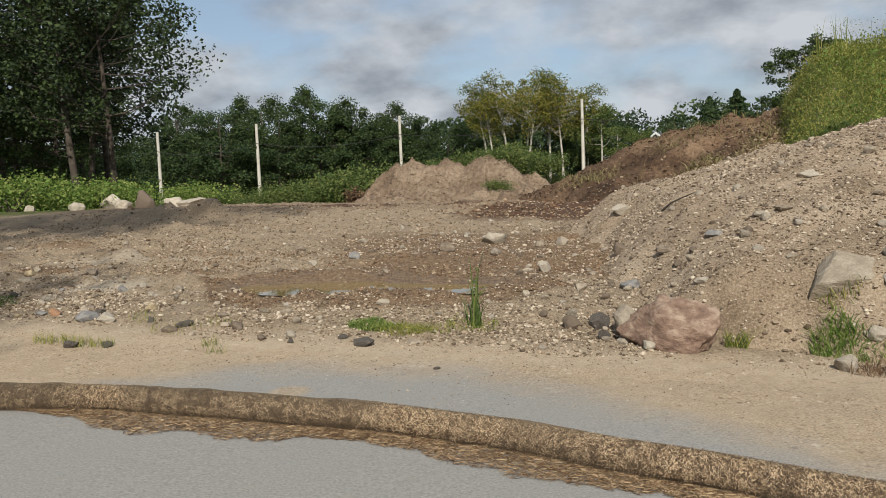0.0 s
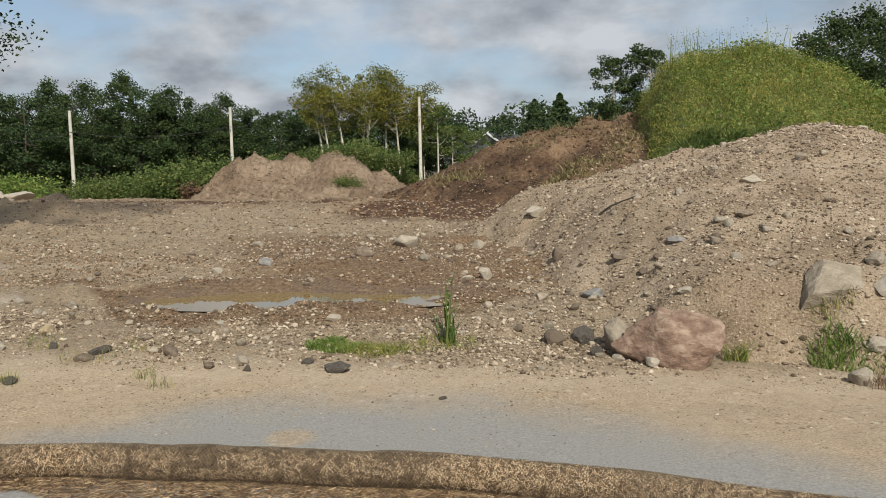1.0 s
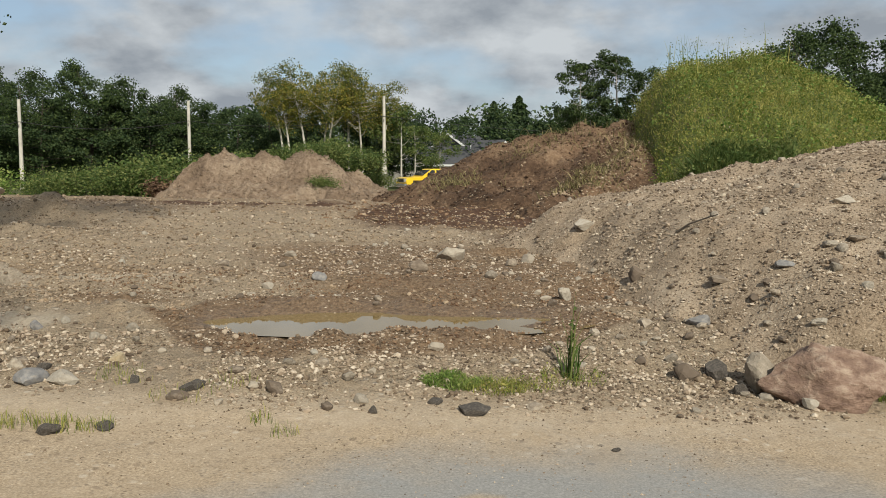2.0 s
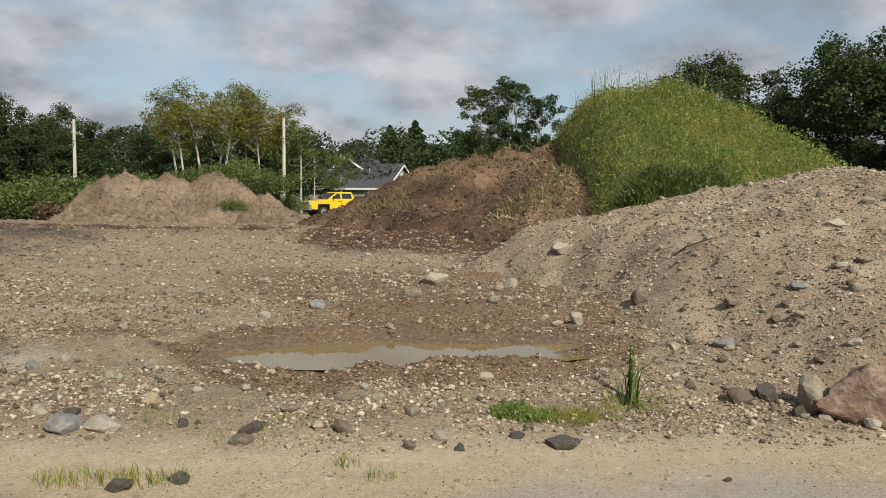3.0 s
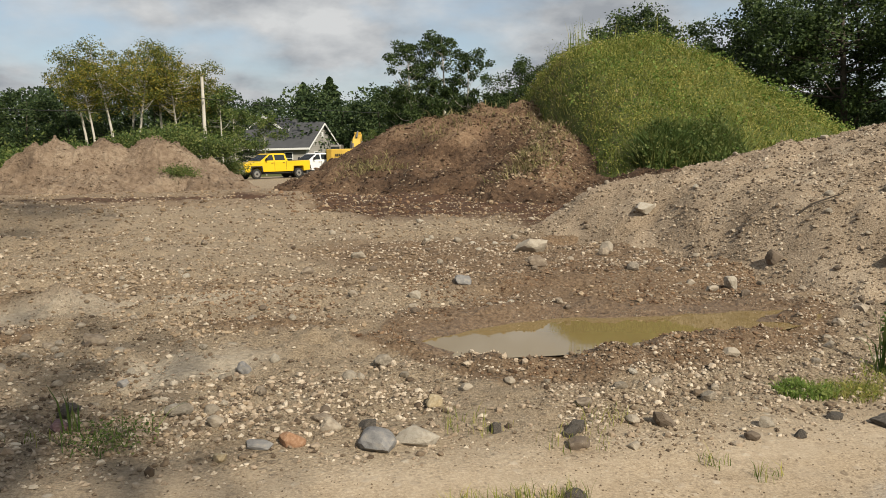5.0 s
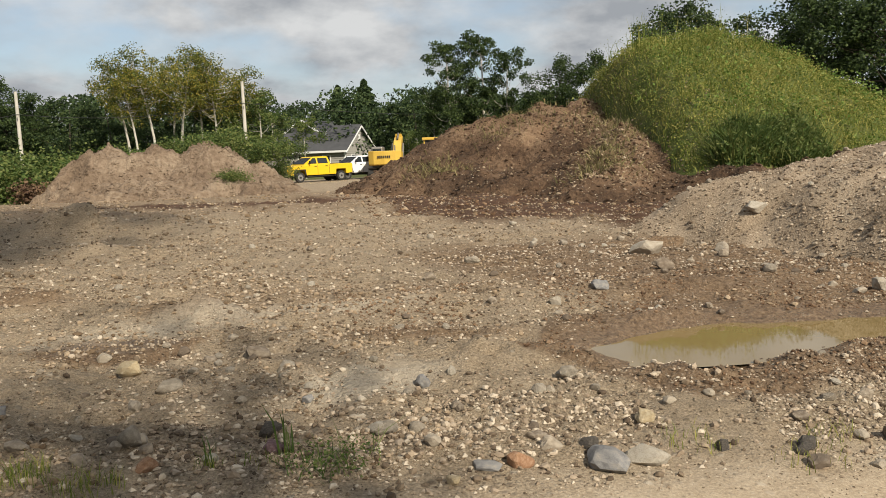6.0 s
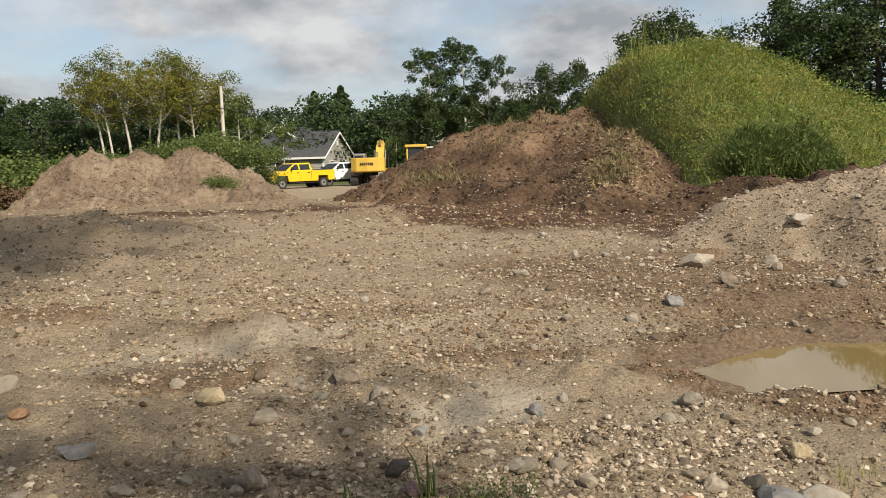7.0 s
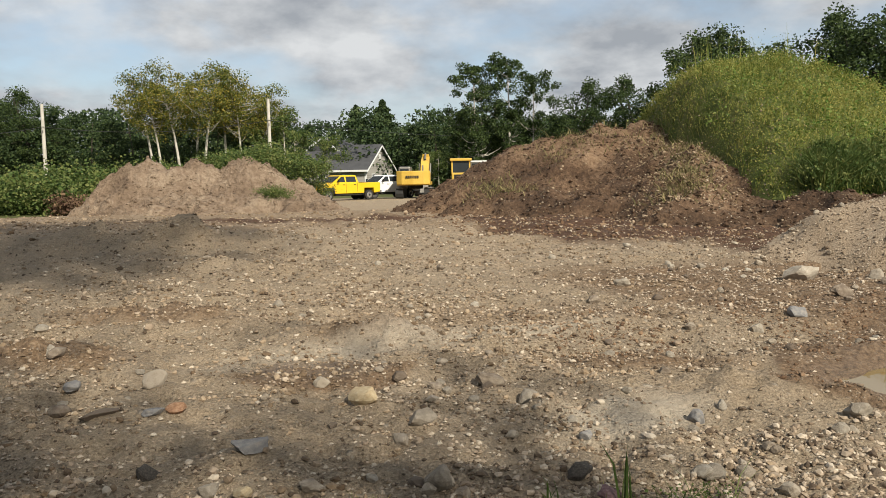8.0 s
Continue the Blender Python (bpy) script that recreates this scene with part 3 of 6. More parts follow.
# ---- the ground: one sheet to the horizon ----
def spaced(knots):
    """Grid lines from (start, end, step) stretches."""
    return np.unique(np.concatenate([np.arange(a, b, s) for a, b, s in knots] + [[knots[-1][1]]]))


def build_ground():
    xs = spaced([(-1500, -300, 150), (-300, -60, 20), (-60, -16, 1.0), (-16, -10.5, 0.12), (-10.5, 4.5, 0.06), (4.5, 12, 0.15), (12, 60, 1.0), (60, 300, 20), (300, 1500, 150)])
    ys = spaced([(-600, -60, 90), (-60, -8, 4), (-8, 3, 0.3), (3, 7.4, 0.07), (7.4, 14, 0.055), (14, 20, 0.09), (20, 34, 0.2), (34, 130, 1.5), (130, 400, 18), (400, 2500, 150)])
    gx, gy = np.meshgrid(xs, ys, indexing="ij")
    z = ground_z(gx, gy)
    i, j = np.meshgrid(np.arange(len(xs) - 1), np.arange(len(ys) - 1), indexing="ij")
    n = len(ys)
    faces = np.stack([i * n + j, (i + 1) * n + j, (i + 1) * n + j + 1, i * n + j + 1], -1).reshape(-1, 4)
    me = mesh_of("ground", np.stack([gx, gy, z], -1).reshape(-1, 3), faces, GROUND, True)
    x, y = gx.ravel(), gy.ravel()
    bed = puddle_bed(x, y)
    soil = np.exp(-((bed + 0.55) / 0.55) ** 2) * 0.95 * step(-5.5, -3.8, x)
    soil = np.maximum(soil, 0.95 * step(-4.5, -1.0, x + 0.5 * (y - 12)) * step(10.6, 11.6, y) * step(2.5, 0.5, x - 0.1 * y) * step(18, 15, y))
    soil = np.maximum(soil, 0.45 * step(-9, -7, x) * step(12.0, 13.0, y) * step(15, 13.5, y))
    soil = np.maximum(soil, step(-1.7, -0.9, bed) * step(-6.5, -4.4, x))
    loam = step(17.5, 21.5, y - 0.3 * (x + 1)) * step(-5.5, -2.5, x - 0.05 * y) * step(33, 29, y)
    loam = np.maximum(loam, step(20.5, 22.8, y - 0.25 * (x + 1) + 0.6 * rough(x, y, 1.5, 27)) * step(-4.2, -2.4, x - 0.1 * (y - 22)) * step(33, 30, y))
    loam = np.maximum(loam, 1.0 * np.exp(-((y - 27.0 - 0.1 * (x + 6)) / 1.5) ** 2) * step(-17, -6, x) * step(4, 0, x))
    loam = np.maximum(loam, 0.75 * step(15.5, 17.5, y) * step(-1.5, 0.5, x - 0.2 * (y - 16)) * step(9, 5, x))
    soil = np.maximum(soil, 0.5 * step(19, 24, y) * step(50, 44, y))
    for cx, cy, rx, ry in ((-7.2, 12.5, 1.0, 0.35), (-9.6, 13.6, 1.2, 0.45), (-10.3, 12.2, 0.9, 0.45), (-5.2, 11.3, 1.2, 0.3)):
        soil = np.maximum(soil, 0.85 * np.exp(-(((x - cx) / rx) ** 2 + ((y - cy + 0.25 * (x - cx)) / ry) ** 2)))
    for cx, cy, rx, ry in ((0.45, 15.9, 0.75, 0.4), (-8.0, 11.5, 0.75, 0.45)):
        soil = np.maximum(soil, step(1.3, 0.8, np.hypot((x - cx) / rx, (y - cy) / ry)))
    turf = np.maximum(step(-17, -22, x + 0.35 * (y - 26)) * step(17, 24, y) * step(90, 70, y), step(72, 84, y))
    turf = np.maximum(turf, step(-15, -18, x) * step(40, 44, y))
    turf = np.maximum(turf, step(11, 15, x) * step(14, 18, y))
    pavement = paved(x, y)
    wet = np.maximum(step(-0.9, -0.1, bed), step(1.2, 0.7, np.hypot((x + 8.0) / 0.6, (y - 11.5) / 0.34)))
    # pale bare sand, with missing sunlight made up by a brighter colour
    bleached = 0.95 * np.exp(-(((x + 5.9) / 0.85) ** 2 + ((y - 10.0 - 0.25 * (x + 5.9)) / 0.42) ** 2))
    bleached = np.maximum(bleached, 0.36 * step(7.0, 7.4, y) * step(8.6, 7.9, y) * step(-7, -5, x))
    bleached = np.maximum(bleached, 0.62 * np.exp(-((y - 12.4 - 0.22 * (x + 6.5)) / 0.5) ** 2) * step(-10.5, -8, x) * step(-4, -5.2, x))
    for key, value in (("soil", soil), ("bleached", bleached), ("loam", loam), ("turf", turf), ("tar", paved(x, y) * (1 - 0.75 * step(1.1, 0.8, np.hypot(x + 0.83, (y - 5.95) * 0.9) / 0.19))), ("wet", wet), ("rugged", step(7.3, 8.7, y - 0.03 * x) * (1 - pavement))):
        me.attributes.new(key, "FLOAT", "POINT").data.foreach_set("value", value.astype(np.float32))
    return tagged(new("ground", me), "bare sandy construction ground with ruts, stones and old asphalt", "ground", kind="structure")


build_ground()


def build_patch(name, fn, lo, hi, grid, mat, label, category, kind=""):
    """A heap, modelled as its own sheet whose skirt runs down into the ground."""
    xs, ys = np.arange(lo[0], hi[0], grid), np.arange(lo[1], hi[1], grid)
    gx, gy = np.meshgrid(xs, ys, indexing="ij")
    z, g = fn(gx, gy), base_z(gx, gy)
    keep = z > g - 0.45
    n = len(ys)
    i, j = np.meshgrid(np.arange(len(xs) - 1), np.arange(n - 1), indexing="ij")
    inside = keep[:-1, :-1] | keep[1:, :-1] | keep[1:, 1:] | keep[:-1, 1:]
    faces = np.stack([i * n + j, (i + 1) * n + j, (i + 1) * n + j + 1, i * n + j + 1], -1)[inside]
    used = np.unique(faces)
    index = np.zeros(gx.size, np.int32)
    index[used] = np.arange(len(used))
    verts = np.stack([gx, gy, np.maximum(z, g - 0.9)], -1).reshape(-1, 3)[used]
    return tagged(new(name, mesh_of(name, verts, index[faces], mat, True)), label, category, kind=kind)


build_patch("gravel_heap", gravel_z, (-1.5, 6.5), (13, 24), 0.07, GRAVELLY, "long heap of pale sandy gravel full of stones", "gravel heap")
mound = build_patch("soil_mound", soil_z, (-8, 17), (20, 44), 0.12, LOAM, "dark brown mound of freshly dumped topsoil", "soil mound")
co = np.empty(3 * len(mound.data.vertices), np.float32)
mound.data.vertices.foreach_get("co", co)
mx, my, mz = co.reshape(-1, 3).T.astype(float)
# mask for the paler colours: high up, along the shoulder, half at the left end
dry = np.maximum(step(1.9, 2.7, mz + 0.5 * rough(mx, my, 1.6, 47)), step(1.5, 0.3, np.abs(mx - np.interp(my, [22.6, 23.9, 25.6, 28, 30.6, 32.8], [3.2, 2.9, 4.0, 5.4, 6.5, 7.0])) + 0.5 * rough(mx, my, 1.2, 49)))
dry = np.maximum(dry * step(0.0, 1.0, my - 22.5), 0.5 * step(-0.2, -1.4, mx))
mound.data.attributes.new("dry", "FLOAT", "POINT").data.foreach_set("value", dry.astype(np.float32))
build_patch("spoil_pile", spoil_z, (-22, 40), (4, 60), 0.12, SPOILT, "pale eroded spoil pile with a steep broken end", "dirt pile")
build_patch("overgrown_mound", green_z, (0, 19), (34, 48), 0.3, TURF, "tall earth mound overgrown with green and yellow weeds", "mound")


def build_puddle(name, outline, level, label):
    bm = bmesh.new()
    vs = [bm.verts.new((x, y, level)) for x, y in outline]
    bm.faces.new(vs)
    me = bpy.data.meshes.new(name)
    bm.to_mesh(me)
    bm.free()
    me.materials.append(WATER)
    return tagged(new(name, me), label, "puddle")


build_puddle("puddle", [(-1.8 + 2.6 * math.cos(a), 10.45 + 0.95 * math.sin(a)) for a in np.linspace(0, 2 * math.pi, 48, endpoint=False)],
             -0.158, "shallow puddle of muddy brown rain water")

build_puddle("puddle", [(0.45 + 0.66 * math.cos(a), 15.9 + 0.34 * math.sin(a)) for a in np.linspace(0, 2 * math.pi, 32, endpoint=False)],
             float(base_z(np.float64(0.45), np.float64(15.9))) - 0.145, "small muddy puddle by the gravel heap")

# ---- straw-filled erosion sock on the road ----
SOCK_R = 0.105


def sock_line(s):
    """The middle of the sock, s metres along x."""
    y = 5.17 - 0.046 * (s + 1.4) ** 2 + 0.03 * np.sin(s * 2.1) + 0.012 * np.sin(s * 5.3)
    return np.stack([s, y, base_z(s, y) + SOCK_R - 0.015], -1)


def build_sock():
    rng = np.random.default_rng(4)
    ob = thing("erosion_sock", (0, 0, 0), "long straw-filled erosion sock in fine netting lying on asphalt", "erosion sock")
    s = np.arange(-4.8, 6.0, 0.025)
    mid = sock_line(s)
    fat = SOCK_R * (1 + 0.09 * rough(s, s * 0, 0.55, 71) + 0.05 * rough(s, s * 0, 0.16, 72))
    v, f = tube(mid, fat, 28)
    ring = np.tile(np.linspace(0, 2 * np.pi, 28, endpoint=False), len(s))
    along = np.repeat(s, 28)
    axis = np.repeat(mid, 28, axis=0)
    out = v - axis
    v = axis + out * (1 + 0.10 * rough(along * 1.0, ring * 0.12, 0.06, 73, 3) + 0.06 * rough(along, ring * 0.12, 0.2, 75))[:, None]
    v[:, 2] = np.maximum(v[:, 2], base_z(v[:, 0], v[:, 1]) + 0.004)
    body = new("straw_filling", mesh_of("straw_filling", v, f, SOCKY, True))
    body.parent = ob
    # the net: thin crossing cords wound round the filling
    pieces = []
    turns = 2 * np.pi / 0.24
    for k in range(26):
        for sign in (1, -1):
            a = sign * s * turns / 2.6 + k * 2 * np.pi / 26
            r = fat * 1.10
            fwd = np.gradient(mid, axis=0)
            fwd /= np.linalg.norm(fwd, axis=1)[:, None]
            side = np.stack([-fwd[:, 1], fwd[:, 0], 0 * s], 1)
            pts = mid + side * (np.cos(a) * r)[:, None] + np.stack([0 * s, 0 * s, np.sin(a) * r], 1)
            pieces.append(tube(pts, np.full(len(s), 0.0018), 3))
    nv, nf = gather(pieces)
    tagged(new("netting", mesh_of("netting", nv, nf, NET)), "dusty plastic netting").parent = ob
    # straw ends poking through
    n = 64000
    t = rng.uniform(-3.8, 4.6, n)
    m = sock_line(t)
    a = rng.uniform(-0.5, 2.6, n)
    d = np.stack([0 * t, -np.cos(a), np.sin(a)], 1)
    root = m + d * (SOCK_R * rng.uniform(0.98, 1.1, n))[:, None]
    lay = rng.normal(size=(n, 3)) * [0.8, 1, 1]
    lay -= d * ((lay * d).sum(1) * rng.uniform(0.9, 1.0, n))[:, None]
    lay /= np.linalg.norm(lay, axis=1)[:, None]
    ln = rng.uniform(0.01, 0.03, n)[:, None]
    w = np.cross(lay, d)
    w = w / np.linalg.norm(w, axis=1)[:, None] * 0.0014
    tip = root + lay * ln
    v = np.stack([root - w, root + w, tip + w, tip - w], 1).reshape(-1, 3)
    tagged(new("straw_ends", mesh_of("straw_ends", v, np.arange(4 * n).reshape(-1, 4), SOCKSTRAW)), "loose pale straw ends", kind="stuff").parent = ob


build_sock()


def build_straw_litter():
    """Loose straw spilled along the near side of the sock."""
    rng = np.random.default_rng(8)
    n = 40000
    t = rng.uniform(-3.8, 4.8, n)
    m = sock_line(t)
    reach = 0.33 + 0.16 * rough(t, t * 0, 0.7, 81) + 0.08 * rough(t, t * 0, 0.18, 83)
    reach = reach * step(-3.0, -1.6, t)
    y = m[:, 1] - 0.07 - reach * rng.beta(1.05, 1.25, n)
    x = t
    a = rng.normal(0.1, 1.0, n)
    ln = rng.uniform(0.015, 0.055, n)
    z = base_z(x, y) + 0.003 + rng.uniform(0, 0.018, n)
    d = np.stack([np.cos(a), np.sin(a), rng.normal(0, 0.10, n)], 1) * ln[:, None]
    w = np.stack([-np.sin(a), np.cos(a), rng.normal(0, 0.6, n)], 1) * 0.0014
    p = np.stack([x, y, z], 1)
    v = np.stack([p - d / 2 - w, p - d / 2 + w, p + d / 2 + w, p + d / 2 - w], 1).reshape(-1, 3)
    tagged(new("loose_straw", mesh_of("loose_straw", v, np.arange(4 * n).reshape(-1, 4), STRAWY)), "loose golden straw spilled along the sock on asphalt", "straw", kind="stuff")


build_straw_litter()


# ---- stones ----
def stone_mesh(name, seed, mat, detail=3, angular=0.5, cuts=5):
    """A unit stone: a ball with lumps, and flat faces broken off it."""
    bm = bmesh.new()
    bmesh.ops.create_icosphere(bm, subdivisions=detail, radius=0.5)
    r = random.Random(seed)
    planes = []
    for _ in range(cuts + 3 + int(8 * angular)):
        d = Vector((r.gauss(0, 1), r.gauss(0, 1), r.gauss(0, 1))).normalized()
        planes.append((d, r.uniform(0.24, 0.42) + 0.05 * (1 - angular)))
    off = Vector((seed * 3.7, seed * 1.3, 5.0))
    for v in bm.verts:
        p = v.co * (1 + 0.45 * noise.noise(v.co * 2.2 + off))
        for d, h in planes:
            over = p.dot(d) - h
            if over > 0:
                p = p - d * over * (0.75 + 0.25 * angular)
        p = p * (1 + 0.06 * noise.noise(p * 9 + off))
        if detail > 4:
            p = p * (1 + 0.10 * noise.noise(p * 4.5 - off) - 0.07 * abs(noise.noise(p * 7 + off)) + 0.03 * noise.noise(p * 22 + off))
        v.co = p
    me = bpy.data.meshes.new(name)
    for f in bm.faces:
        f.smooth = detail > 4
    bm.to_mesh(me)
    bm.free()
    me.materials.append(mat)
    return me


def land(x, y):
    """The top of whatever lies at a place."""
    x, y = np.asarray(x, float), np.asarray(y, float)
    return np.maximum.reduce([ground_z(x, y), gravel_z(x, y), soil_z(x, y), spoil_z(x, y), green_z(x, y)])


def put_stone(name, me, x, y, size, turn=0, tip=(0, 0), sunk=0.18, label="", category="stone", group=""):
    ob = new(name, me)
    z = float(land(x, y))
    ob.matrix_world = Matrix.Translation((x, y, z + size[2] * (0.5 - sunk) * 0.8)) @ pose(0, 0, 0, tip[0], tip[1], turn) @ Matrix.Diagonal((*size, 1))
    return tagged(ob, label, category, group)


put_stone("boulder", stone_mesh("boulder", 11, RED, 5, 0.55, 9), 2.46, 8.36, (1.30, 0.9, 0.80), -8, (4, 4), 0.24,
          "large reddish angular boulder at the foot of the gravel", "boulder")
put_stone("stone", stone_mesh("pale_stone", 12, PALE, 3, 0.3), 1.98, 8.62, (0.42, 0.36, 0.5), 20, (0, -8), 0.2, "pale rounded stone leaning against the red boulder")
put_stone("boulder", stone_mesh("bedded_boulder", 13, PALE, 4, 0.7), 4.18, 8.86, (0.98, 0.62, 0.66), 6, (-22, -4), 0.8, "pale grey boulder half buried in the gravel heap", "boulder")
put_stone("boulder", stone_mesh("bedded_boulder_small", 14, PALE, 3, 0.8), 4.72, 8.62, (0.46, 0.4, 0.42), 40, (-12, 0), 0.62, "small brownish boulder half buried in the gravel heap", "boulder")
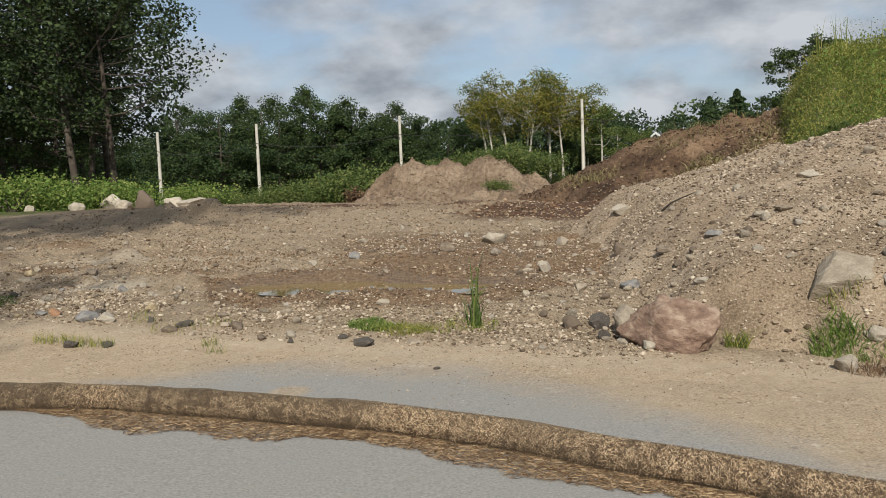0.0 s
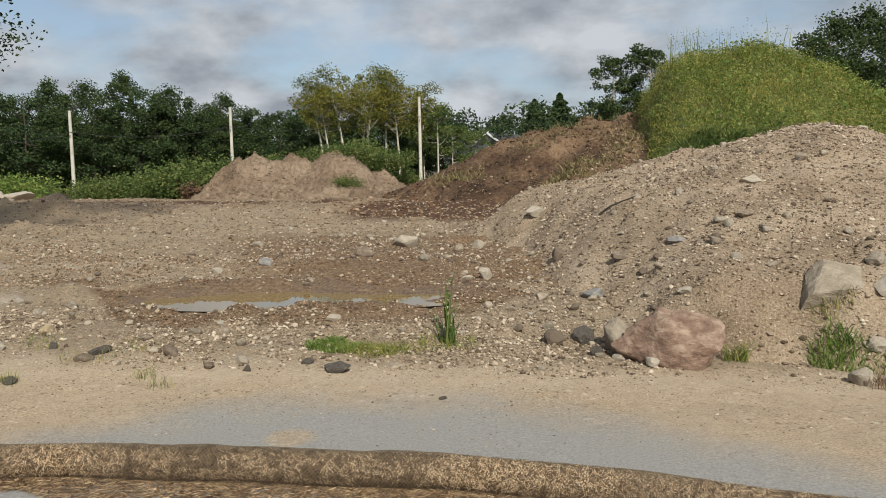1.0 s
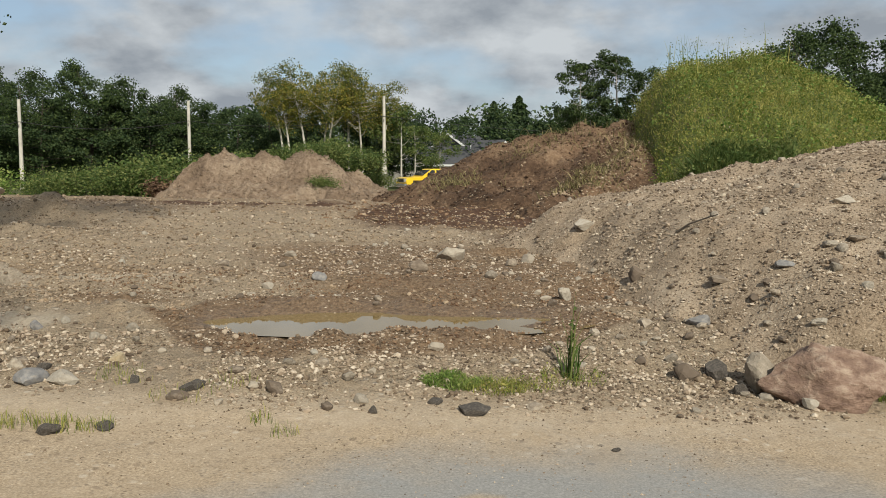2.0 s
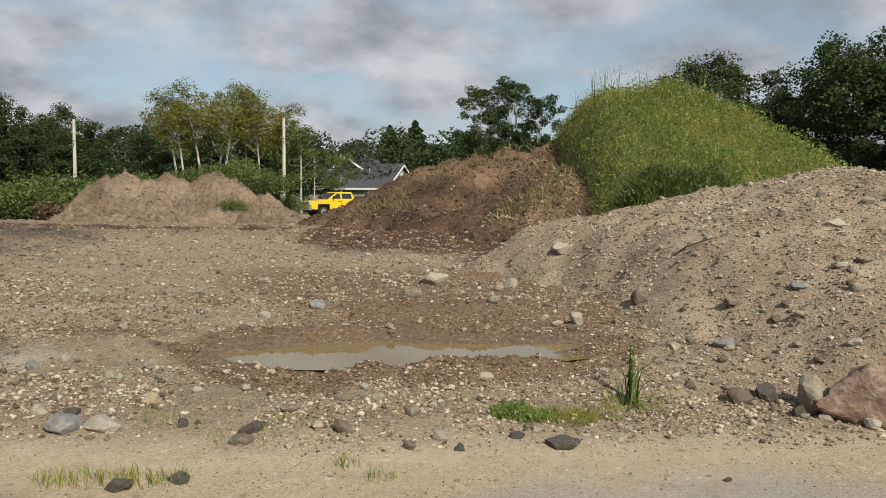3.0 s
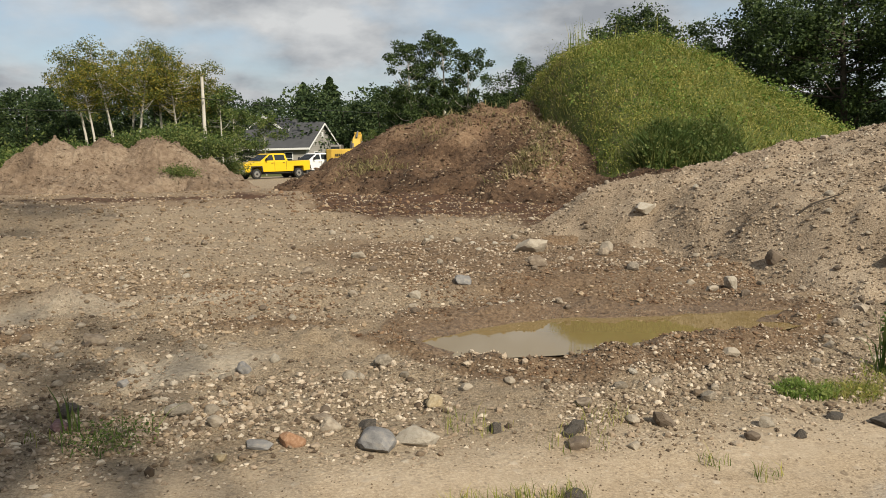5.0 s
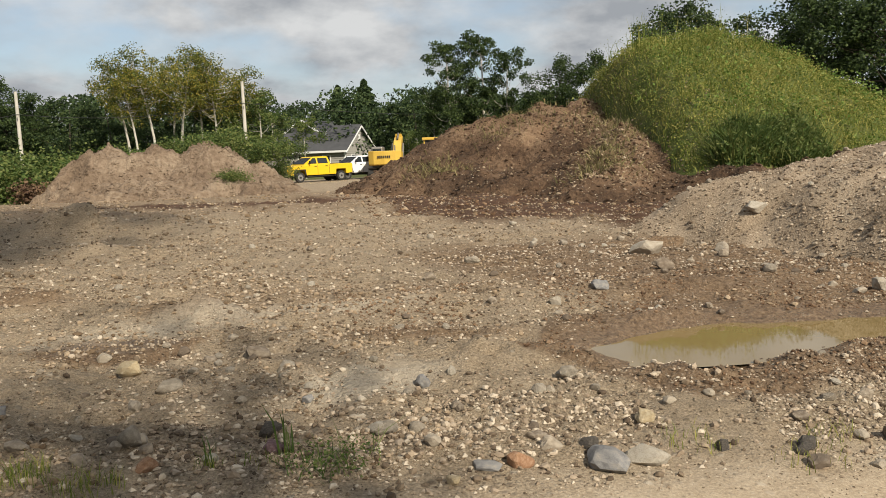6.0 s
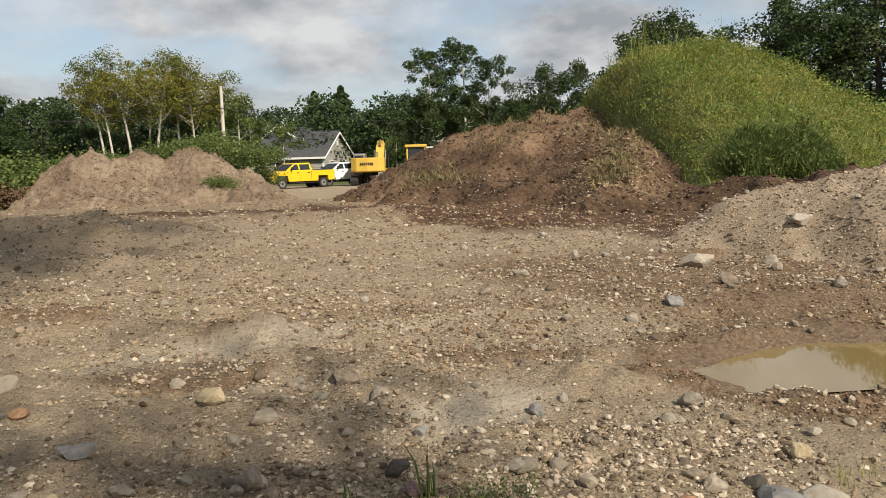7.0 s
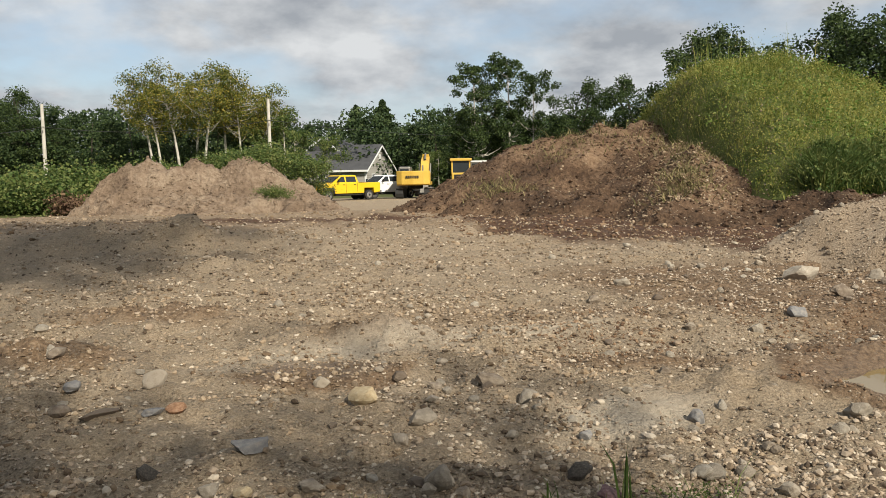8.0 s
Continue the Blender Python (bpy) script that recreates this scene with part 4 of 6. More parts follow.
NAMED = [  # x, y, width, height, material, angular, label
    (-0.85, 14.83, 0.51, 0.36, PALE, 0.8, "flat pale rock lying on the bare ground"),
    (0.59, 11.69, 0.22, 0.26, PALE, 0.3, "white rounded stone beside the gravel heap"),
    (0.46, 14.80, 0.27, 0.23, PALE, 0.4, "pale rounded stone on brown soil"),
    (0.14, 14.23, 0.20, 0.16, STONE, 0.5, "brown stone beside a pale one"),
    (1.53, 15.45, 0.44, 0.29, PALE, 0.8, "long pale stone tilted on the gravel heap"),
    (1.67, 12.26, 0.27, 0.26, STONE, 0.6, "tan blocky stone on the gravel slope"),
    (2.38, 10.94, 0.38, 0.11, STONE, 0.9, "flat brown stone on the gravel slope"),
    (1.92, 10.26, 0.31, 0.18, SLATE, 0.7, "flat blue grey stone in the gravel"),
    (2.98, 10.50, 0.27, 0.14, SLATE, 0.7, "blue grey stone on the gravel slope"),
    (2.77, 9.17, 0.16, 0.10, PALE, 0.6, "small white stone in the gravel"),
    (3.80, 10.52, 0.22, 0.13, STONE, 0.6, "brown stone high on the gravel slope"),
    (3.51, 10.55, 0.19, 0.11, PALE, 0.6, "pale stone high on the gravel slope"),
    (4.29, 11.81, 0.35, 0.18, PALE, 0.8, "broad pale stone high on the gravel heap"),
    (3.99, 7.68, 0.26, 0.23, PALE, 0.4, "pale round stone at the road edge"),
    (4.36, 8.21, 0.19, 0.18, PALE, 0.5, "pale stone among dry weeds"),
    (2.79, 9.15, 0.13, 0.10, PALE, 0.6, "white stone on the gravel slope"),
    (1.35, 8.84, 0.22, 0.23, STONE, 0.4, "grey cobble among pebbles"),
    (1.62, 8.87, 0.30, 0.28, TARRY, 0.95, "dark lump of broken asphalt among pebbles"),
    (1.72, 8.47, 0.17, 0.21, TARRY, 0.9, "dark lump of broken asphalt"),
    (1.93, 8.39, 0.15, 0.11, PALE, 0.4, "pale cobble at the road edge"),
    (1.28, 9.21, 0.13, 0.12, PALE, 0.5, "pale cobble among pebbles"),
    (0.23, 7.00, 0.08, 0.05, TARRY, 0.5, "dark clod lying on asphalt"),
    (-1.64, 7.66, 0.10, 0.09, TARRY, 0.9, "dark clod of dirt at the road edge"),
    (-1.75, 7.89, 0.14, 0.12, PALE, 0.5, "pale cobble beside a dark clod"),
    (-1.13, 7.92, 0.15, 0.09, TARRY, 0.9, "dark lump of old asphalt"),
    (-0.81, 7.70, 0.30, 0.15, TARRY, 0.9, "broken piece of old asphalt"),
    (-4.01, 7.02, 0.22, 0.13, TARRY, 0.8, "dark clod half hidden in thin grass"),
    (-3.64, 7.15, 0.16, 0.10, TARRY, 0.8, "small dark clod in thin grass"),
    (-3.21, 8.08, 0.16, 0.13, TARRY, 0.8, "dark stone at the sandy edge"),
    (-2.72, 12.36, 0.22, 0.17, SLATE, 0.5, "blue grey stone in brown soil"),
    (-3.39, 12.13, 0.16, 0.14, PALE, 0.5, "small pale stone before the puddle"),
    (-1.92, 8.40, 0.14, 0.12, PALE, 0.5, "pale cobble on the stony strip"),
    (-2.19, 8.71, 0.16, 0.12, STONE, 0.6, "brown angular stone on the stony strip"),
    (-3.56, 14.97, 0.22, 0.15, PALE, 0.6, "pale stone on the open ground"),
    (-1.37, 13.34, 0.29, 0.21, STONE, 0.5, "brown cobble on wet soil"),
    (-5.46, 9.87, 0.18, 0.16, SLATE, 0.9, "dark blocky stone on sandy ground"),
    (-5.18, 9.98, 0.11, 0.09, PALE, 0.2, "pale round cobble beside a dark block"),
    (-4.30, 9.60, 0.18, 0.15, PALE, 0.4, "pale stone on the puddle rim"),
    (-5.21, 8.17, 0.17, 0.14, RUSTY, 0.6, "rusty orange stone among cobbles"),
    (-4.65, 8.07, 0.36, 0.21, SLATE, 0.35, "blue grey rounded cobble with tan patch"),
    (-4.39, 8.09, 0.27, 0.18, PALE, 0.35, "tan rounded cobble beside a blue one"),
    (-4.66, 8.35, 0.17, 0.10, TARRY, 0.7, "dark flat stone among cobbles"),
    (-4.96, 8.55, 0.16, 0.10, STONE, 0.5, "brown cobble among cobbles"),
    (-4.91, 8.37, 0.14, 0.11, STONE, 0.4, "grey brown cobble among cobbles"),
    (-4.10, 8.65, 0.19, 0.15, YELLOWY, 0.4, "ochre yellow stone among cobbles"),
    (-3.27, 8.02, 0.12, 0.13, TARRY, 0.5, "dark stone at the sandy edge"),
    (-3.29, 7.83, 0.18, 0.12, STONE, 0.3, "olive tan stone at the sandy edge"),
    (-3.78, 8.18, 0.12, 0.11, TARRY, 0.6, "dark stone in thin grass"),
    (-2.53, 8.72, 0.14, 0.09, PALE, 0.6, "pale stone on the stony strip"),
    (-5.96, 8.93, 0.18, 0.11, PALE, 0.4, "pale flat cobble on sandy ground"),
    (-5.43, 8.20, 0.21, 0.08, SLATE, 0.5, "flat grey stone bedded in sand"),
    (-6.40, 9.72, 0.12, 0.08, SLATE, 0.6, "grey stone on sandy ground"),
    (-5.67, 8.06, 0.11, 0.09, YELLOWY, 0.5, "ochre brown stone in sand"),
    (-6.71, 9.09, 0.19, 0.14, TARRY, 0.6, "dark charcoal stone on sandy ground"),
    (-6.69, 8.71, 0.14, 0.11, PURPLE, 0.6, "purplish stone beside a charcoal one"),
    (-7.60, 8.99, 0.21, 0.20, PALE, 0.3, "tan rounded cobble in tree shade"),
    (-7.44, 10.14, 0.27, 0.17, PALE, 0.9, "flat white broken stone in shade"),
    (-7.79, 10.62, 0.23, 0.20, YELLOWY, 0.6, "pale yellow stone by a drying wet patch"),
    (-7.66, 9.77, 0.13, 0.12, STONE, 0.4, "tan cobble in tree shade"),
    (-6.74, 10.83, 0.24, 0.15, STONE, 0.8, "grey angular stone at the shade edge"),
    (-6.56, 10.23, 0.07, 0.07, PALE, 0.6, "small white stone on sandy ground"),
    (-7.10, 8.73, 0.12, 0.10, PALE, 0.5, "whitish stone in tree shade"),
    (-7.46, 8.59, 0.16, 0.12, RUSTY, 0.5, "reddish brown stone in tree shade"),
    (-3.61, 14.99, 0.18, 0.13, PALE, 0.6, "pale flat stone on the open ground"),
    (-8.64, 9.75, 0.23, 0.17, SLATE, 0.8, "dark blue grey stone in shade"),
    (-9.33, 11.20, 0.18, 0.19, STONE, 0.5, "grey stone in tree shade"),
    (-9.13, 10.64, 0.15, 0.11, RUSTY, 0.5, "reddish stone in tree shade"),
    (-9.28, 10.56, 0.14, 0.08, SLATE, 0.5, "lilac grey stone beside a reddish one"),
    (-9.93, 11.19, 0.15, 0.12, SLATE, 0.6, "blue grey stone in tree shade"),
    (-9.66, 10.59, 0.27, 0.10, STONE, 0.9, "broad flat tan stone bedded in dirt"),
    (-10.26, 12.14, 0.11, 0.14, PALE, 0.6, "pale upright stone in tree shade"),
    (-10.57, 13.17, 0.18, 0.12, PALE, 0.4, "pale green grey stone in shade"),
    (-9.22, 9.55, 0.15, 0.14, TARRY, 0.8, "dark charcoal stone in tree shade"),
    (-8.86, 9.16, 0.15, 0.11, PALE, 0.5, "pale tan stone in tree shade"),
    (-8.68, 9.05, 0.13, 0.09, YELLOWY, 0.5, "ochre stone in tree shade"),
    (-8.31, 9.10, 0.15, 0.09, STONE, 0.5, "brown flat stone in tree shade"),
    (-7.96, 9.16, 0.09, 0.08, PALE, 0.5, "pale grey stone in tree shade"),
    (-8.07, 11.09, 0.15, 0.13, STONE, 0.8, "pointed grey stone by a wet patch"),
    (-5.93, 8.90, 0.18, 0.11, PALE, 0.5, "pale cobble at the sunny shade edge"),
]
for k, (x, y, w, h, mat, ang, label) in enumerate(NAMED):
    put_stone("stone", stone_mesh("stone", 30 + k, mat, 3, ang), x, y, (w * 1.08, w * 0.8, h * 0.95), (k * 67) % 360 if ang < 0.5 else (k * 23) % 50 - 25,
              ((k * 13) % 16 - 8, (k * 29) % 16 - 8), 0.26, label, "stone", "larger stones lying on the ground")


def build_stick():
    line = np.array([(2.30, 12.56), (2.45, 12.48), (2.6, 12.38), (2.78, 12.27)])
    pts = np.column_stack([line, gravel_z(line[:, 0], line[:, 1]) + [0.03, 0.05, 0.05, 0.09]])
    v, f = tube(pts, [0.016, 0.014, 0.012, 0.006], 7)
    tagged(new("stick", mesh_of("stick", v, f, BARK, True)), "bare brown stick lying on the gravel heap", "stick")


build_stick()


def scatter(rng, n):
    """Places for stones, thickest on the stony strip, at the heap's foot and on its slope."""
    x = rng.uniform(-11, 9, n * 3)
    y = 7.6 + 12.5 * rng.beta(1.0, 1.9, n * 3)
    keep = 0.55 + 0.9 * rough(x, y, 1.3, 91, 4)
    keep = keep * (0.35 + 0.65 * step(7.6, 8.6, y + 0.05 * x)) * (1 - 0.95 * step(-0.9, -0.1, puddle_bed(x, y)))
    keep = np.where((x > 0) & (y > 9), keep * 1.2 + 0.25, keep)
    keep = keep * np.where((x < -3) & (y > 12), 0.55, 1)
    ok = rng.uniform(0, 1, n * 3) < keep
    return x[ok][:n], y[ok][:n]


def build_cobbles():
    rng = np.random.default_rng(15)
    shapes = [stone_mesh("cobble", 100 + k, STONE if k % 3 else PALE, 2, 0.2 + 0.13 * k, 4) for k in range(6)]
    x, y = scatter(rng, 290)
    for k in range(len(x)):
        s = float(rng.uniform(0.07, 0.13) * (1.5 if rng.uniform() < 0.12 else 1))
        put_stone("cobble", shapes[k % 6], float(x[k]), float(y[k]), (s * 1.2, s, s * float(rng.uniform(0.6, 0.95))), float(rng.uniform(0, 360)),
                  (float(rng.uniform(-20, 20)), float(rng.uniform(-20, 20))), 0.2, "grey tan field stone loose on the ground", "stone", "loose cobbles")


def pebbles(name, rng, x, y, size, surface, mat, label):
    """Thousands of small broken stones, each twenty faces, in one mesh."""
    coarse = size > 0.045
    if coarse.any() and not coarse.all():
        big = pebbles(name.replace("pebbles", "stones").replace("gravel", "stones"), rng, x[coarse], y[coarse], size[coarse], surface, mat, label)
        x, y, size = x[~coarse], y[~coarse], size[~coarse]
    g = (1 + 5**0.5) / 2
    ico = np.array([(-1, g, 0), (1, g, 0), (-1, -g, 0), (1, -g, 0), (0, -1, g), (0, 1, g), (0, -1, -g), (0, 1, -g), (g, 0, -1), (g, 0, 1), (-g, 0, -1), (-g, 0, 1)]) / 3.8
    tri = np.array([(0, 11, 5), (0, 5, 1), (0, 1, 7), (0, 7, 10), (0, 10, 11), (1, 5, 9), (5, 11, 4), (11, 10, 2), (10, 7, 6), (7, 1, 8),
                    (3, 9, 4), (3, 4, 2), (3, 2, 6), (3, 6, 8), (3, 8, 9), (4, 9, 5), (2, 4, 11), (6, 2, 10), (8, 6, 7), (9, 8, 1)])
    if size.max() <= 0.045:  # the small ones are plain eight-sided chips
        ico = np.array([(1, 0, 0), (0, 1, 0), (-1, 0, 0), (0, -1, 0), (0, 0, 1), (0, 0, -1)]) * 0.55
        tri = np.array([(0, 1, 4), (1, 2, 4), (2, 3, 4), (3, 0, 4), (1, 0, 5), (2, 1, 5), (3, 2, 5), (0, 3, 5)])
    n, corners = len(x), len(ico)
    v = ico[None] * rng.uniform(0.7, 1.3, (n, corners, 1)) * rng.uniform(0.65, 1.2, (n, 1, 3)) * [1, 1, 0.75]
    a = rng.uniform(0, 2 * np.pi, n)
    c, s = np.cos(a)[:, None], np.sin(a)[:, None]
    v = np.stack([v[..., 0] * c - v[..., 1] * s, v[..., 0] * s + v[..., 1] * c, v[..., 2]], -1) * size[:, None, None]
    v += np.stack([x, y, surface(x, y) + size * 0.12], -1)[:, None]
    faces = (tri[None] + corners * np.arange(n)[:, None, None]).reshape(-1, 3)
    return tagged(new(name, mesh_of(name, v.reshape(-1, 3), faces, mat)), label, "pebbles", kind="stuff")


def build_pebbles():
    rng = np.random.default_rng(16)
    x, y = scatter(rng, 60000)
    size = 0.012 + 0.09 * rng.beta(0.8, 6.0, len(x))
    pebbles("pebbles", rng, x, y, size, land, PEBBLE, "scattered grey and tan pebbles on the bare ground")
    n = 26000
    x, y = rng.uniform(-0.5, 9.5, n), rng.uniform(7.8, 17.5, n)
    ok = gravel_z(x, y) > ground_z(x, y)
    x, y = x[ok], y[ok]
    pebbles("heap_gravel", rng, x, y, 0.014 + 0.10 * rng.beta(0.8, 6.0, len(x)), gravel_z, PEBBLE, "broken gravel stones on the heap")
    n = 24000
    x, y = rng.uniform(-14, 9, n), 12.5 + 17 * rng.beta(1, 1.6, n)
    pebbles("far_pebbles", rng, x, y, 0.02 + 0.11 * rng.beta(0.9, 6.0, n), land, PEBBLE, "scattered stones on the farther ground")
    n = 6500
    x, y = rng.uniform(-9, 5, n), 5.5 + 2.4 * rng.beta(2.2, 1, n)
    ok = rough(x, y, 0.8, 94, 4) > -0.15
    x, y, n = x[ok], y[ok], int(ok.sum())
    pebbles("road_grit", rng, x, y - 0.05 * x * (x < 0), 0.008 + 0.02 * rng.beta(1, 4, n), land, PEBBLE, "grit strewn on the sandy road edge")
    n = 11000
    x, y = rng.uniform(-4, 14, n), rng.uniform(21, 35, n)
    ok = soil_z(x, y) > base_z(x, y)
    pebbles("soil_clods", rng, x[ok], y[ok], 0.03 + 0.24 * rng.beta(0.9, 5, n)[ok], soil_z, LOAM, "clods of dark soil on the mound")
    for n, mat, name, label in ((16000, CLOD, "shade_clods", "crumbled clods on the rutted shady ground"), (6000, PEBBLE, "shade_pebbles", "pebbles on the rutted shady ground")):
        x, y = rng.uniform(-13, -5.4, n), 8.2 + 10 * rng.beta(1.0, 1.6, n)
        ok = rough(x, y, 0.8, 97, 4) > 0.05
        pebbles(name, rng, x[ok], y[ok], 0.012 + 0.11 * rng.beta(0.7, 6, n)[ok], ground_z, mat, label)
    n = 9000
    x, y = rng.uniform(-7.5, 2.2, n), rng.normal(8.75, 0.5, n) - 0.02 * 0
    ok = (rough(x, y, 0.9, 95, 4) > -0.25) & (y > 7.75) & (puddle_bed(x, y) < -0.35)
    x, y = x[ok], y[ok]
    pebbles("broken_stones", rng, x, y, 0.016 + 0.085 * rng.beta(0.9, 4.5, len(x)), ground_z, PEBBLE, "strip of broken stones along the sandy road edge")
    n = 5000
    x, y = rng.uniform(-16, 8, n), 19 + 26 * rng.beta(1, 1.5, n)
    pebbles("far_clods", rng, x, y, 0.03 + 0.2 * rng.beta(0.9, 6, n), land, CLOD, "brown clods on the farther ground")
    n = 24000
    x, y = rng.uniform(-10, 2.5, n), 10.8 + 11 * rng.beta(1, 1.3, n)
    ok = (rough(x, y, 0.9, 99, 4) > 0.12) & (puddle_bed(x, y) < -0.4)
    pebbles("field_clods", rng, x[ok], y[ok], 0.012 + 0.12 * rng.beta(0.7, 6, n)[ok], ground_z, CLOD, "crumbled clods on the open ground")
    n = 2600
    x, y = rng.uniform(-4, 8, n), rng.uniform(20, 30, n)
    ok = soil_z(x, y) < ground_z(x, y) + 0.1
    pebbles("loam_clods", rng, x[ok], y[ok], 0.04 + 0.16 * rng.beta(0.9, 5, n)[ok], ground_z, LOAM_LIGHT, "brown clods strewn before the soil mound")
    n = 2200
    y = rng.uniform(23.5, 33, n)
    x = 2.6 + 0.47 * (y - 23.9) + rng.normal(0, 0.8, n)
    ok = soil_z(x, y) > base_z(x, y)
    pebbles("pale_clods", rng, x[ok], y[ok], 0.04 + 0.2 * rng.beta(0.9, 5, n)[ok], soil_z, CLOD, "paler dry clods on the soil mound's shoulder")
    n = 3500
    x, y = rng.uniform(-16, -3, n), rng.uniform(42, 50, n)
    ok = spoil_z(x, y) > base_z(x, y)
    pebbles("spoil_clods", rng, x[ok], y[ok], 0.05 + 0.3 * rng.beta(0.9, 6, n)[ok], spoil_z, SPOILT, "clods and stones on the spoil pile")
    n = 12000
    a, b = rng.uniform(-5.8, 1.6, n), rng.uniform(8.9, 13.6, n)
    bed = puddle_bed(a, b)
    ok = (bed < -0.3) & ((bed > -1.1) | (b > 11.4)) & (rough(a, b, 0.6, 98, 4) > -0.2)
    pebbles("rim_clods", rng, a[ok], b[ok], 0.014 + 0.06 * rng.beta(0.9, 4, n)[ok], ground_z, LOAM_LIGHT, "crumbly brown clods round the puddle")


CLOD = material("dry clods", [(0.125, 0.084, 0.05), (0.245, 0.178, 0.113), (0.36, 0.275, 0.186)], 3, 0.95, 0.5, 30, per_piece=-0.5)
LOAM_LIGHT = material("brown clods", [(0.085, 0.048, 0.027), (0.165, 0.10, 0.058), (0.26, 0.17, 0.103)], 3, 0.95, 0.5, 30, per_piece=-0.4)
build_cobbles()
build_pebbles()


# ---- trees ----
def make_tree(name, seed, height, spread, trunk_r, bare, clumps, per_clump, leaf, mat_leaf, mat_bark, label, fill=0.5, lean=0.0, clump_r=0.16):
    """A tree with its foot at the origin: a bent tapered trunk, limbs, and a crown of leaf sprays in clumps round the limb ends."""
    rng = np.random.default_rng(seed)
    ob = thing(name, (0, 0, 0), label, "tree")
    k = np.linspace(0, 1, 9)
    sway = rng.normal(0, 0.025 * height, 2)
    spine = np.stack([lean * height * k**1.4 + sway[0] * np.sin(k * 4), sway[1] * np.sin(k * 3.2), k * height * 0.93], 1)
    pieces = [tube(spine, trunk_r * (1 - k) ** 0.75 + 0.012, 8)]
    ends = []
    for c in range(clumps):
        h = bare + (1 - bare) * rng.uniform(0, 1) ** 0.8
        at = np.array([np.interp(h * 0.9, k, spine[:, d]) for d in range(3)])
        a = rng.uniform(0, 2 * np.pi)
        u = (h - bare) / (1 - bare)
        reach = spread * (0.35 + 0.75 * np.sin(np.pi * (0.18 + 0.74 * u))) * rng.uniform(fill, 1.0) * 0.62
        end = at + np.array([np.cos(a) * reach, np.sin(a) * reach, height * (0.05 + 0.11 * rng.uniform())])
        j = np.linspace(0, 1, 5)[:, None]
        bend = at + (end - at) * j + np.array([0, 0, -0.03 * height]) * np.sin(j * np.pi)
        pieces.append(tube(bend, trunk_r * 0.36 * (1 - h * 0.55) * (1 - j[:, 0] * 0.85), 5))
        ends.append(end)
        if rng.uniform() < 0.6:
            ends.append(at + (end - at) * rng.uniform(0.5, 0.8) + rng.normal(0, 0.05 * height, 3) * [1, 1, 0.4])
    v, f = gather(pieces)
    new("trunk", mesh_of("trunk", v, f, mat_bark, True)).parent = ob
    spots = []
    for e in ends:
        r = height * clump_r * rng.uniform(0.5, 1.15) * (0.6 + 0.4 * spread / height)
        m = int(per_clump * rng.uniform(0.6, 1.3))
        p = rng.normal(size=(m, 3))
        p /= np.linalg.norm(p, axis=1)[:, None]
        spots.append(e + p * (r * rng.uniform(0.15, 1, m) ** 0.45)[:, None] * [1, 1, 0.75] * rng.uniform(0.7, 1.1, (m, 1)))
    lv, lf = leaves(rng, np.concatenate(spots), leaf)
    new("crown", mesh_of("crown", lv, lf, mat_leaf)).parent = ob
    return ob


def place(ob, x, y, turn=0.0, scale=1.0, tall=1.0, z=None):
    ob.matrix_world = Matrix.Translation((x, y, (float(base_z(np.float64(x), np.float64(y))) if z is None else z) - 0.1)) @ pose(0, 0, 0, 0, 0, turn) @ Matrix.Diagonal((scale, scale, scale * tall, 1))
    return ob


def plant(proto, x, y, turn=0.0, scale=1.0, tall=1.0):
    z = float(base_z(np.float64(x), np.float64(y))) - 0.1
    c = copy_thing(proto, Matrix.Translation((x, y, z)) @ pose(0, 0, 0, 0, 0, turn))
    c.scale = (scale, scale, scale * tall)
    return c


